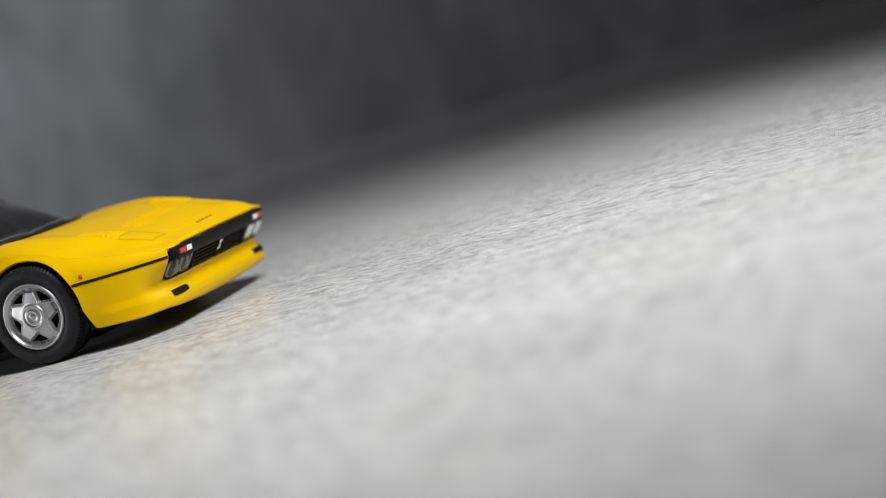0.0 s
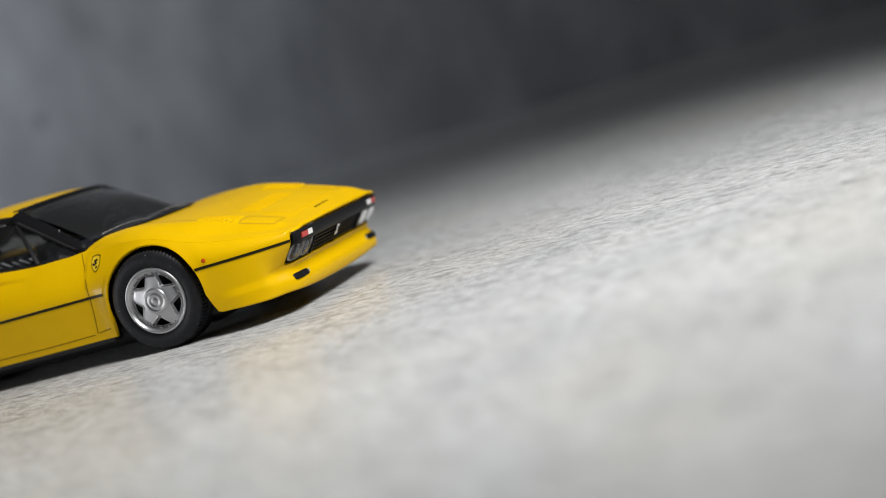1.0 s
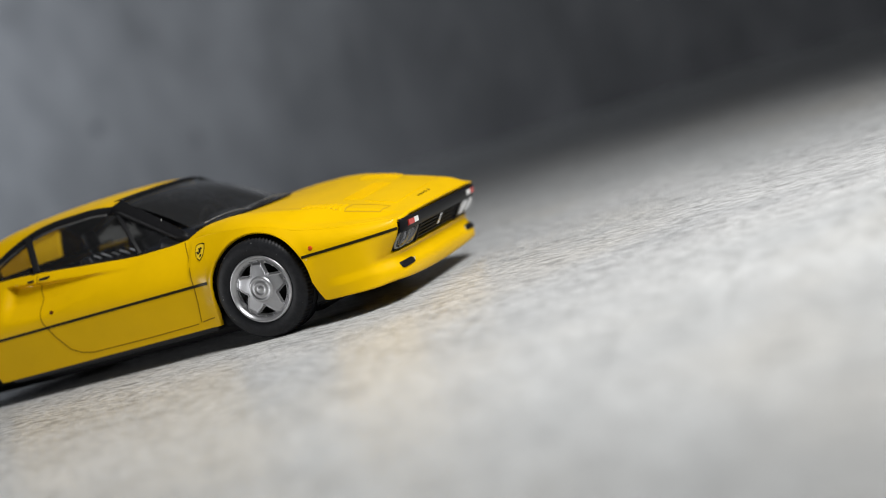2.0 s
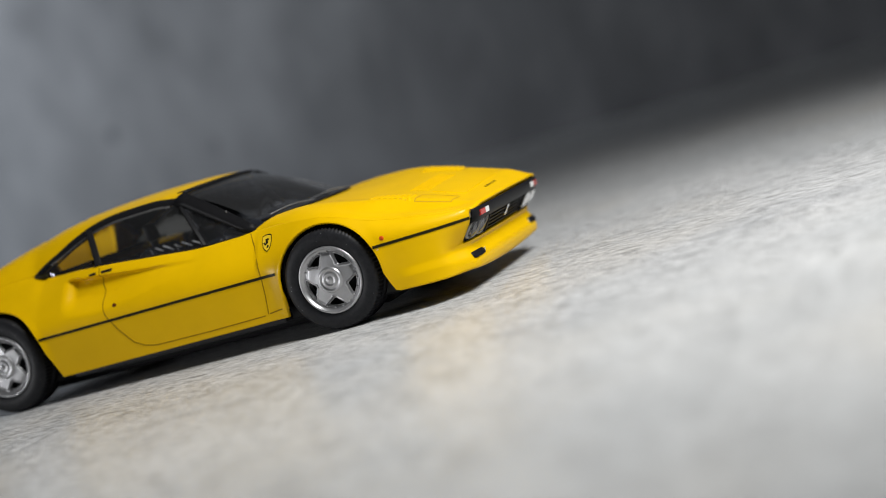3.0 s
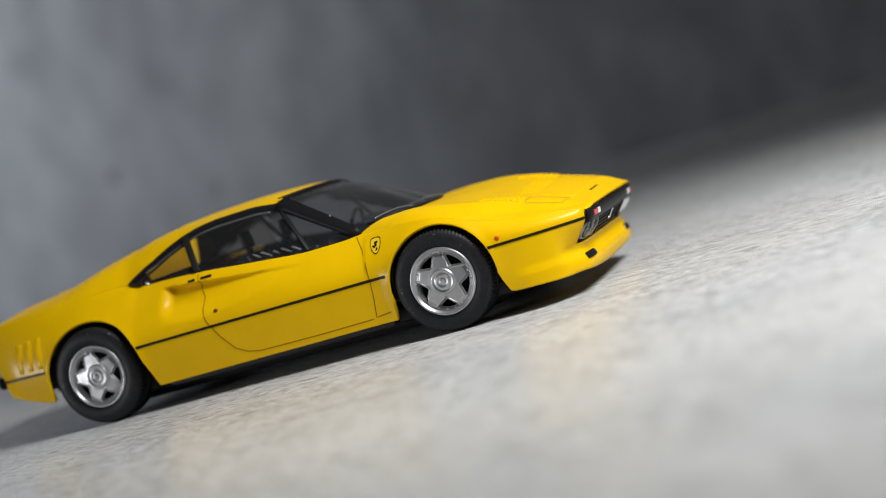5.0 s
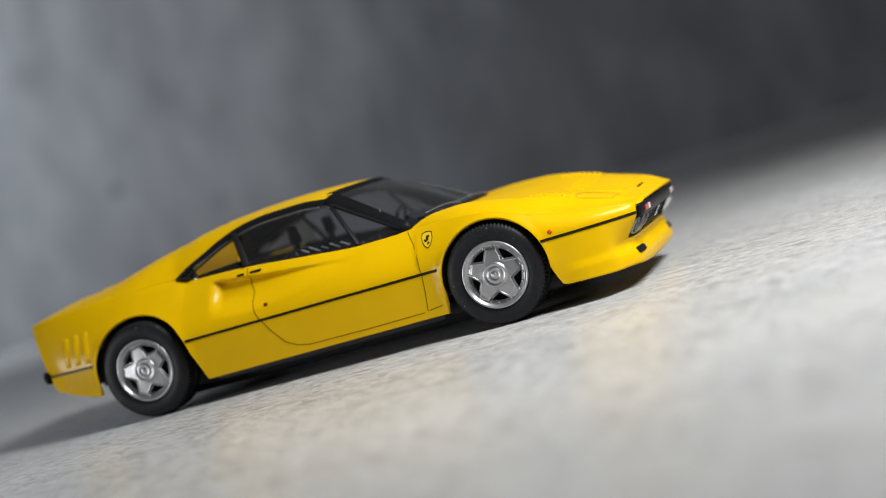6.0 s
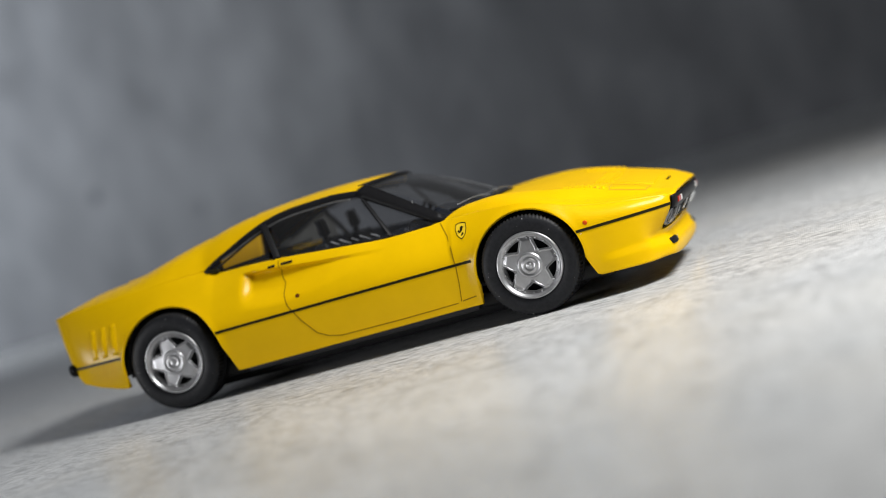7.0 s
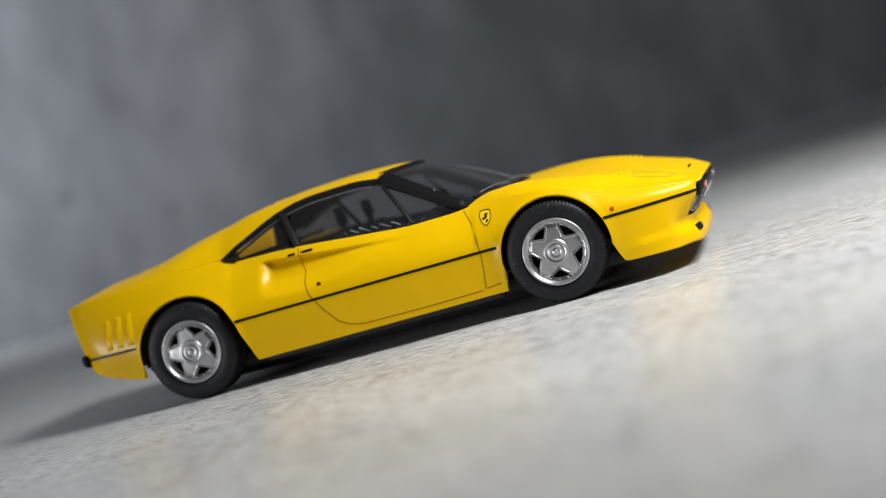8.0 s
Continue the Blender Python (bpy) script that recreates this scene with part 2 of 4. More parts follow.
def ease(a, b, x):
    t = min(max((x - a) / (b - a), 0), 1)
    return t * t * (3 - 2 * t)


# ---- the setting ----


def plank(name, lo, hi, mat, label, category):
    bm = bmesh.new()
    block(bm, [h - l for l, h in zip(lo, hi)], [(l + h) / 2 for l, h in zip(lo, hi)])
    return tagged(link(name, bm, mat, angle=20), label, category, kind="structure")


WALL_Y = 290
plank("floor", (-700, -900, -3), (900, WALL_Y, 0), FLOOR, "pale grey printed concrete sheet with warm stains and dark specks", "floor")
plank("wall_north", (-700, WALL_Y, -3), (900, WALL_Y + 6, 600), WALL, "dark grey concrete backdrop board with streaks and blots", "wall")
plank("wall_south", (-700, -906, -3), (900, -900, 600), ROOM, "plain grey painted wall", "wall")
plank("wall_west", (-706, -906, -3), (-700, WALL_Y + 6, 600), ROOM, "plain grey painted wall", "wall")
plank("wall_east", (900, -906, -3), (906, WALL_Y + 6, 600), ROOM, "plain grey painted wall", "wall")
plank("ceiling", (-706, -906, 600), (906, WALL_Y + 6, 606), ROOM, "plain grey painted ceiling", "ceiling")

# ---- the model car: x to its nose, -y to its right side ----
car = new("model_car")
tagged(car, "yellow diecast sports car with silver five-spoke wheels, on the sheet", "toy car")

STRIPE = 6.7
half_width = curve((-33.3, 9.6), (-32.9, 10.6), (-32.2, 11.5), (-31, 12.3), (-28, 13.1), (-24.5, 13.7), (-19, 14.2), (-13.4, 14.0), (-8, 13.8), (0, 13.5), (8, 13.3), (12, 13.15), (15, 13.5), (19, 13.95), (24.3, 13.7), (28.7, 12.75), (31.2, 11.7), (32.4, 11.0), (33.0, 10.5))
belt_z = curve((-33.3, 12.3), (-30, 12.65), (-25, 12.8), (-20, 12.85), (-16.5, 12.9), (-14.9, 12.8), (-13.5, 12.3), (-9, 12.2), (-5.85, 12.02), (0.6, 11.38), (6.4, 10.9), (9.5, 10.9), (11.2, 11.0), (14, 11.05), (17, 10.9), (19.5, 10.68), (22, 9.98), (24.2, 9.2), (26.5, 8.62), (33, 7.55))
belt_y = curve((-33.3, 8.9), (-32.2, 10.4), (-30, 11.2), (-25, 11.8), (-20, 11.5), (-16.5, 10.3), (-14.9, 9.75), (-13.5, 9.8), (-9, 10.7), (-5.85, 11.1), (0.6, 10.95), (6.4, 10.65), (11.2, 10.4), (14, 11.2), (17, 12.3), (19.5, 12.8), (22, 12.8), (26.5, 12.1), (29.5, 11.55), (33, 10.35))
tuck = curve((-33, 0.5), (-26, 0.6), (-13, 0.35), (0, 0.2), (13, 0.15), (25, 0.15), (29, -0.2), (33, -0.12))
nose_back = curve((1.7, -1.4), (2.1, -1.25), (2.6, -1.15), (3.1, -1.2), (3.6, -1.45), (4.2, -1.7), (4.8, -1.3), (6.7, 0.0), (7.5, 0.1))
REAR_AXLE, FRONT_AXLE = (-19.15, 4.84), (19.2, 4.8)
REAR_ARCH, FRONT_ARCH = 5.75, 5.38


def skin(x, z, side=-1, out=0.0):
    """A point of the body's side."""
    w, zb, yb = half_width(x), belt_z(x), belt_y(x)
    if z <= STRIPE:
        y = w - tuck(x) * ((STRIPE - z) / 4.4) ** 1.5
    else:
        y = w - (w - yb) * max(0.0, (z - STRIPE) / (zb - STRIPE)) ** ((2.1 if x > 12 else 1.75) + 0.5 * ease(20, 26, x))
    # lip round the wheel openings
    for (cx, cz), r in ((REAR_AXLE, REAR_ARCH), (FRONT_AXLE, FRONT_ARCH)):
        d = math.hypot(x - cx, z - cz) - r
        y += 0.16 * math.exp(-((d / 0.45) ** 2)) * ease(cz - 2.5, cz - 0.5, z)
    # spoiler flaring out under the nose
    y += 0.2 * ease(4.2, 3.2, z) * ease(25, 28, x) * ease(33, 31, x)
    # air scoop behind the door
    top = 11.5 - 0.098 * (x + 9.5)
    low = top - 1.5 - 2.1 * ease(4.5, -7.5, x)
    deep = (0.25 * ease(6.2, 3.2, x) + 0.75 * ease(3.0, -8.6, x)) * ease(-10.6, -9.2, x) * 1.05
    if deep > 0 and low < z < top + 0.1:
        y -= deep * ease(low, low + 1.9, z) * ease(top + 0.08, top - 0.34, z)
    x += nose_back(z) * ease(29.6, 33, x) + (0.19 * (12.3 - z) - 0.3) * ease(-30, -33, x)
    return (x, side * (y + out), z)


def bottom_edge():
    """x and z along the lower edge, from the tail to the nose corner."""
    pts = [(-32.9, 6.3), (-32.2, 5.9), (-30.5, 5.1), (-28.6, 4.4), (-27, 3.95), (-25.6, 3.6), (-24.98, 3.55)]
    (cx, cz), r = REAR_AXLE, REAR_ARCH
    pts += [(-24.93, 4.2)] + [(cx - r * math.cos(a), cz + r * math.sin(a)) for a in np.linspace(0.1, math.pi - 0.25, 34)]
    pts += [(-13.35, 5.2), (-12.95, 4.0), (-12.65, 3.0), (-12.45, 2.45), (-12.2, 2.42)]
    pts += [(x, 2.42) for x in np.linspace(-11.5, 13.1, 96)] + [(13.68, 2.42), (13.71, 3.2), (13.76, 4.2)]
    (cx, cz), r = FRONT_AXLE, FRONT_ARCH
    pts += [(cx - r * math.cos(a), cz + r * math.sin(a)) for a in np.linspace(0.07, math.pi - 0.05, 40)]
    pts += [(24.6, 4.2), (24.85, 3.2), (25.2, 2.36), (25.6, 2.22)]
    pts += [(x, 2.2 - 0.12 * ease(26, 31, x)) for x in np.linspace(26.2, 33.0, 14)]
    return pts


def body_rows():
    rows = []
    for x, z0 in bottom_edge():
        z1 = belt_z(x)
        # the lower rows meet the front bumper's at the nose corner
        mid = z0 + (z1 - z0) * 13 / 63
        mid += (4.55 - mid) * ease(26, 32.5, x)
        rows.append([skin(x, z) for z in list(np.linspace(z0, mid, 14)) + list(np.linspace(mid, z1, 51)[1:])])
    return rows


nose_plan = curve((0, 33.7), (5, 33.68), (8, 33.62), (9.2, 33.55), (9.7, 33.44), (10.2, 33.23), (10.5, 33.0))


def nose_rows():
    """The front bumper below the lamps, from the corner to the middle."""
    rows = []
    for y in np.concatenate([np.linspace(10.5, 8, 8), np.linspace(7.4, 0, 14)]):
        x = nose_plan(y)
        row = []
        for z in np.concatenate([np.linspace(2.08 - 0.4 * (1 - (y / 10.5) ** 2), 4.55, 14)]):
            flare = tuck(33) * ((STRIPE - z) / 4.4) ** 1.5 * (y / 10.5)
            row.append((x + nose_back(z), -(y - flare), z))
        row += [(x - 1.75, -y * 0.985, 4.72), (x - 2.6, -y * 0.97, 4.74)]
        rows.append(row)
    return rows


def tail_rows():
    rows = []
    for y in np.linspace(0, 9.6, 10):
        row = []
        for t in np.linspace(0, 1, 12):
            z = 6.3 + t * 6.0
            row.append((-32.46 - 0.25 * (1 - (y / 9.6) ** 2) - 1.14 * t, -y * (1 - 0.07 * t), z))
        rows.append(row)
    return rows


bm = bmesh.new()
for rows in (body_rows(), nose_rows(), tail_rows()):
    sheet(bm, rows)
    sheet(bm, mirrored(rows), True)
bmesh.ops.remove_doubles(bm, verts=bm.verts, dist=0.012)
bmesh.ops.reverse_faces(bm, faces=bm.faces) if sum(f.normal.y * f.calc_center_median().y for f in bm.faces) < 0 else None
bm.normal_update()
link("body_shell", bm, YELLOW, car, "glossy yellow lower body with flared wheel openings", 0.4)

# hood and front wings
crest_z = curve((11, 11.15), (12.5, 11.6), (14, 11.9), (16.7, 12.0), (19.4, 11.8), (23.9, 11.05), (27.4, 10.05), (31, 8.88), (33, 8.12), (34.4, 7.5))
crest_y = curve((11, 9.4), (20, 9.3), (24, 9.0), (27.4, 8.3), (31, 8.0), (34, 8.4))


def hood_point(x, y, side=-1):
    """The top of the front at x and distance y from the middle."""
    yb, zb, yc, zc = belt_y(min(x, 33)), belt_z(min(x, 33)), crest_y(x), crest_z(x)
    yc = min(yc, yb - 0.4)
    lean = 0.042 * y * side * ease(16, 24, x) * ease(34, 31.5, x) * ease(yb, yb - 2, y)
    if y > yc:
        u = min((y - yc) / (yb - yc), 1)
        return zc - (zc - zb) * u ** (2.2 - 1.15 * ease(18, 26, x)) + lean
    k = 1 - (y / yc) ** 2
    valley = 0.42 * ease(12, 17, x) * ease(30, 22, x) * k ** 0.6
    return zc - valley + 0.1 * k + lean


def hood_rows(side):
    rows = []
    across = np.concatenate([1 - 0.34 * np.linspace(0, 1, 22) ** 1.6, np.linspace(0.64, 0, 20)])
    for t in np.linspace(0, 1, 60):
        row = []
        for v in across:
            x = 0.0
            for _ in range(3):
                y = v * belt_y(min(x, 33)) if x else v * 10.5
                k = min(abs(y) / 10.5, 1.2)
                start, end = 15.3 - 4.3 * k**5, nose_plan(min(y, 10.5)) + 0.12
                x = start + (end - start) * t
            y = v * belt_y(min(x, 33))
            row.append((x, side * y, hood_point(x, y, side)))
        rows.append(row)
    return rows


bm = bmesh.new()
sheet(bm, hood_rows(-1))
sheet(bm, hood_rows(1), True)
bmesh.ops.remove_doubles(bm, verts=bm.verts, dist=0.012)
bm.normal_update()
if sum(f.normal.z for f in bm.faces) < 0:
    bmesh.ops.reverse_faces(bm, faces=bm.faces)
hood = link("hood", bm, YELLOW, car, "yellow front hood running into the wing crests", 0.35)


# roof, sail panels and rear deck
rail_y = curve((-14.9, 9.7), (-11.5, 9.2), (-7.4, 8.6), (-3.5, 8.3), (0, 8.2), (3.4, 8.15))
rail_z = curve((-14.9, 12.85), (-13.2, 13.75), (-11.5, 14.45), (-9.4, 15.35), (-7.4, 16.0), (-5.5, 16.38), (-3.5, 16.55), (0, 16.58), (3.4, 16.2))
top_z = curve((-33.4, 12.6), (-31, 13.15), (-27.6, 13.8), (-23.8, 14.0), (-20.8, 14.55), (-17.5, 15.25), (-14.4, 15.9), (-11.3, 16.6), (-8.3, 17.0), (-5.3, 17.3), (-2, 17.38), (0.8, 17.28), (3.5, 16.95), (5, 16.7))


def roof_rows():
    rows = []
    for x in np.linspace(-33.55, 3.4, 90):
        if x < -14.9:
            ys, zs = belt_y(x), belt_z(x)
        else:
            ys, zs = rail_y(x), rail_z(x)
        zt, n = top_z(x), 3.6 + 2.6 * ease(-4, -9, x) - 1.2 * ease(-18, -24, x)
        zt += 0.1 * (zt - zs) * ease(-6, -10, x) * ease(-27, -24, x)
        row = []
        for a in np.linspace(0, 1, 34):
            y = ys * (1 - a**1.5)
            z = zs + (zt - zs) * (1 - (y / ys) ** n)
            row.append((x + 1.5 * (1 - (y / 8.2) ** 2) * ease(-3, 3.4, x), -y, z))
        rows.append(row)
    return rows


bm = bmesh.new()
rows = roof_rows()
sheet(bm, rows)
sheet(bm, mirrored(rows), True)
bmesh.ops.remove_doubles(bm, verts=bm.verts, dist=0.012)
bm.normal_update()
if sum(f.normal.z for f in bm.faces) < 0:
    bmesh.ops.reverse_faces(bm, faces=bm.faces)
well = [f for f in bm.faces if -25 < f.calc_center_median().x < -9.2 and abs(f.calc_center_median().y) < 6.3]
bmesh.ops.delete(bm, geom=well, context="FACES")
link("roof", bm, YELLOW, car, "yellow roof with sail panels falling to the tail deck", 0.3)


bm = bmesh.new()
sheet(bm, [[(x, y, 11.9 + 0.05 * (x + 20)) for y in np.linspace(-8.4, 8.4, 9)] for x in np.linspace(-25.5, -9.5, 8)])
link("engine_cover", bm, BLACK, car, "black engine cover between the sail panels", 0.3)



def sail_z(x, y):
    return belt_z(x) + (top_z(x) - belt_z(x)) * (1.1 - 1.1 * (y / belt_y(x)) ** (6.2 - 1.2 * ease(-18, -24, x)))


for s in (-1, 1):
    bm = bmesh.new()
    rows = []
    for x in np.linspace(-25.2, -14.6, 22):
        crest = sail_z(x, 6.5)
        rows.append([(x, s * (6.6 - 1.4 * k), crest + 0.02 + (11.7 - crest) * k) for k in np.linspace(0, 1, 7)])
    sheet(bm, rows)
    link("sail_inner", bm, YELLOW, car, "yellow inner face of the sail panel", 0.1)
bm = bmesh.new()
sheet(bm, [[(-25.1 + 0.5 * k, y, sail_z(-25.1, abs(y) * 0.98) + (11.7 - sail_z(-25.1, abs(y) * 0.98)) * k) for y in np.linspace(-6.5, 6.5, 15)] for k in (0, 0.5, 1)])
link("deck_step", bm, YELLOW, car, "yellow step of the tail deck behind the engine cover", 0.1)


# dark sheet added under the roof to hide its yellow inside
bm = bmesh.new()
sheet(bm, [[(x + 1.4 * (1 - k * k) * ease(-3, 3.4, x), k * (rail_y(x) - 0.25), rail_z(x) - 0.15 + (top_z(x) - rail_z(x) - 0.45) * (1 - abs(k) ** 3.6)) for k in np.linspace(-1, 1, 19)] for x in np.linspace(-8.4, 3.2, 14)])
link("roof_mask", bm, INTERIOR, car, "dark sheet hiding the yellow inside of the roof", 0.1)


# dark sheets placed to hide the pillars' yellow insides from the camera
for s in (-1, 1):
    bm = bmesh.new()
    rows = []
    for x in np.linspace(-13.8, -8.3, 12):
        row = []
        for k in np.linspace(0, 1, 8):
            y = (rail_y(x) - 0.3) * (1 - k) + 6.2 * k
            z = rail_z(x) + (top_z(x) - rail_z(x)) * (1 - (y / rail_y(x)) ** 5) - 0.35 + 0.1 * k
            row.append((x, s * y, z))
        rows.append(row)
    sheet(bm, rows)
    link("pillar_mask", bm, INTERIOR, car, "dark sheet hiding the yellow inside of the rear roof pillar", 0.08)


def ruled(bm, a, b, n=8, bulge=0.0):
    """A surface between two lines of points."""
    rows = []
    for t in np.linspace(0, 1, n):
        rows.append([tuple(Vector(p).lerp(Vector(q), t) + Vector((0, bulge * math.sin(math.pi * t) * (1 if p[1] > 0 else -1), 0))) for p, q in zip(a, b)])
    return sheet(bm, rows)


def both_sides(name, mat, make, label="", solid=0.0):
    for s in (-1, 1):
        bm = bmesh.new()
        make(bm, s)
        bm.normal_update()
        if sum(f.normal.y * s for f in bm.faces) < 0:
            bmesh.ops.reverse_faces(bm, faces=bm.faces)
        ob = link(name, bm, mat, car, label, solid)
        if mat in (GLASS, QUARTER_GLASS):
            ob.visible_shadow = False


def rail(x, s, drop=0.0, out=0.0):
    return (x, s * (rail_y(x) + drop * 0.35 + out), rail_z(x) - drop)


def belt(x, s, out=0.0, up=0.0):
    return (x, s * (belt_y(x) + out), belt_z(x) + up)


def frame_rail(bm, s):
    xs = np.linspace(-14.85, 3.3, 50)
    sheet(bm, [[rail(x, s, -0.03, 0.07) for x in xs], [rail(x, s, 0.25, 0.12) for x in xs], [rail(x, s, 0.62 - 0.2 * ease(-9, -14, x), 0.03) for x in xs], [rail(x, s, 0.65 - 0.2 * ease(-9, -14, x), -0.25) for x in xs]])


def a_pillar(bm, s):
    side = [(2.4, 8.35, 15.95), (10.9, 10.42, 10.85)]
    edge = [(3.2, 8.27, 16.3), (11.55, 10.36, 11.02)]
    front = [(4.05, 8.0, 16.62), (11.75, 10.0, 11.4)]
    inner = [(4.1, 7.75, 16.4), (11.6, 9.75, 11.2)]
    rows = [[tuple(Vector(l[0]).lerp(Vector(l[1]), t) * 1) for l in (side, edge, front, inner)] for t in np.linspace(0, 1, 9)]
    sheet(bm, [[(p[0], s * p[1], p[2]) for p in row] for row in rows])


def bar(bm, a, b, wide, deep):
    a, b = Vector(a), Vector(b)
    turn = (b - a).to_track_quat("Z", "Y").to_matrix().to_4x4()
    block(bm, (wide, deep, (b - a).length), (a + b) / 2, turn, min(wide, deep) * 0.3)


def side_glass(x0, x1):
    def make(bm, s):
        xs = np.linspace(x0, x1, 14)
        ruled(bm, [belt(x, s, -0.12, 0.0) for x in xs], [rail(x, s, 0.3, -0.1) if x < 2.4 else tuple(Vector((2.4, s * 8.25, 15.8)).lerp(Vector((10.6, s * 10.25, 10.95)), (x - 2.4) / 8.2)) for x in xs], 6, 0.12)

    return make


both_sides("window_frame", BLACK, frame_rail, "black drip rail over the side windows", 0.12)
both_sides("a_pillar", BLACK, a_pillar, "black windscreen pillar", 0.25)
both_sides("b_pillar", BLACK, lambda bm, s: bar(bm, (-7.45, s * 8.85, 15.7), (-6.15, s * 11.0, 12.05), 0.7, 0.3), "black pillar behind the door window")
both_sides("vent_bar", BLACK, lambda bm, s: bar(bm, (3.5, s * 8.55, 15.3), (5.9, s * 10.55, 11.0), 0.46, 0.25), "black quarter-light bar")
both_sides("door_window", GLASS, side_glass(-6.6, 10.4), "smoked clear side window")
both_sides("quarter_window", QUARTER_GLASS, side_glass(-14.2, -7.0), "darker-tinted triangular rear side window")


def glass_edge(bm, s):
    xs = np.linspace(-12.6, 2.2, 40)
    sheet(bm, [[rail(x, s, 0.66 - 0.2 * ease(-9, -13, x), 0.02) for x in xs], [rail(x, s, 0.72 - 0.2 * ease(-9, -13, x), 0.07) for x in xs], [rail(x, s, 0.84 - 0.2 * ease(-9, -13, x), 0.05) for x in xs]])


EDGE = worn(material("clear_plastic_edge", (0.07, 0.07, 0.07), 0.2, 0, 0, 0.4), (0.03, 0.03, 0.03), (0.12, 0.12, 0.12), 900)
both_sides("glass_edge", EDGE, glass_edge, "pale moulded edge of the clear side window", 0.06)


def screen_edge(bm, s):
    pts = [Vector((4.1, s * 8.02, 16.62)).lerp(Vector((11.8, s * 10.0, 11.42)), t) for t in np.linspace(0, 1, 5)]
    for a, b in zip(pts, pts[1:]):
        bar(bm, a, b, 0.05, 0.05)


both_sides("screen_edge", RUBBER, screen_edge, "thin dark edge of the clear windscreen")


def quarter_trim(bm, s):
    bar(bm, (-14.5, s * 9.75, 12.75), (-13.2, s * 9.72, 12.45), 0.5, 0.25)
    xs = np.linspace(-14.2, -7.4, 16)
    sheet(bm, [[rail(x, s, 0.75, -0.12) for x in xs], [rail(x, s, 0.95, -0.1) for x in xs]])


both_sides("quarter_trim", LINE, quarter_trim, "thin dark inner frame of the quarter window", 0.08)


def screen_rows(lift=0.0):
    rows = []
    for k in np.linspace(-1, 1, 25):
        top = Vector((3.7 + 1.5 * (1 - k * k), 7.9 * k, 16.5 + 0.2 * (1 - k * k)))
        foot = Vector((15.2 - 2.9 * abs(k) ** 4, 9.6 * k, 11.6 + 0.1 * (1 - k * k)))
        rows.append([tuple(top.lerp(foot, t) + Vector((0.3, 0, 0.45)) * math.sin(math.pi * t) * (1 - 0.6 * k * k) + Vector((0, 0, lift))) for t in np.linspace(0, 1, 12)])
    return rows


bm = bmesh.new()
sheet(bm, screen_rows())
bm.normal_update()
if sum(f.normal.z for f in bm.faces) < 0:
    bmesh.ops.reverse_faces(bm, faces=bm.faces)
screen = link("windscreen", bm, SCREEN_GLASS, car, "smoked raked windscreen")
screen.visible_shadow = False

bm = bmesh.new()
ks = np.linspace(-1, 1, 25)
top = [(3.25 + 1.5 * (1 - k * k), 8.0 * k, 16.62 + 0.24 * (1 - k * k)) for k in ks]
low = [(4.0 + 1.5 * (1 - k * k), 7.9 * k, 16.42 + 0.2 * (1 - k * k)) for k in ks]
mid = [tuple((Vector(a) + Vector(b)) / 2 + Vector((0.1, 0, 0.12))) for a, b in zip(top, low)]
sheet(bm, [top, mid, low])
link("screen_header", bm, BLACK, car, "black strip over the windscreen", 0.12)

bm = bmesh.new()
ks = np.linspace(-1, 1, 31)
a = [(15.0 - 2.9 * abs(k) ** 4, 9.55 * k, 11.72 + 0.1 * (1 - k * k)) for k in ks]
b = [(15.7 - 3.3 * abs(k) ** 4, 9.85 * k, 11.66 + 0.1 * (1 - k * k)) for k in ks]
sheet(bm, [a, b])
link("scuttle_seal", bm, BLACK, car, "black seal under the windscreen", 0.2)


def wiper(bm, s):
    foot, tip = Vector((14.6, -2.0, 12.0)), Vector((12.9, -8.9, 12.1))
    pts = [foot.lerp(tip, t) + Vector((0.3, 0, 0.28)) * math.sin(math.pi * t) for t in np.linspace(0, 1, 9)]
    for p, q in zip(pts, pts[1:]):
        bar(bm, p, q, 0.13, 0.13)
    if s > 0:
        for v in bm.verts:
            v.co.y += 8.2
            v.co.x += 0.5


# silver colour stands in for the bright highlight along the wiper
both_sides("wiper", SILVER, wiper, "thin moulded wiper, silver in place of its highlight")


# lines and small things on the sides
def ribbon(bm, pts, wide, out, s):
    """A narrow band on the body's side along points of x and z."""
    pts = [Vector((x, z)) for x, z in pts]
    rows = []
    for i, p in enumerate(pts):
        d = (pts[min(i + 1, len(pts) - 1)] - pts[max(i - 1, 0)]).normalized()
        n = Vector((-d.y, d.x)) * wide / 2
        rows.append([skin(*(p + n * t), s, out if abs(t) < 0.9 else -0.03) for t in (-1, -0.85, 0, 0.85, 1)])
    sheet(bm, rows)


def between(pts, step=0.4):
    out = []
    for (x0, z0), (x1, z1) in zip(pts, pts[1:]):
        n = max(1, int(math.hypot(x1 - x0, z1 - z0) / step))
        out += [(x0 + (x1 - x0) * i / n, z0 + (z1 - z0) * i / n) for i in range(n)]
    return out + [pts[-1]]


for lo, hi in ((-31.8, -24.75), (-13.55, 13.75), (24.35, 33.0)):
    both_sides("side_stripe", LINE, lambda bm, s: ribbon(bm, [(x, STRIPE + 0.1 * ease(-13, -31, x)) for x in np.linspace(lo, hi, 40)], 0.29, 0.05, s), "thin black moulding line along the flank")

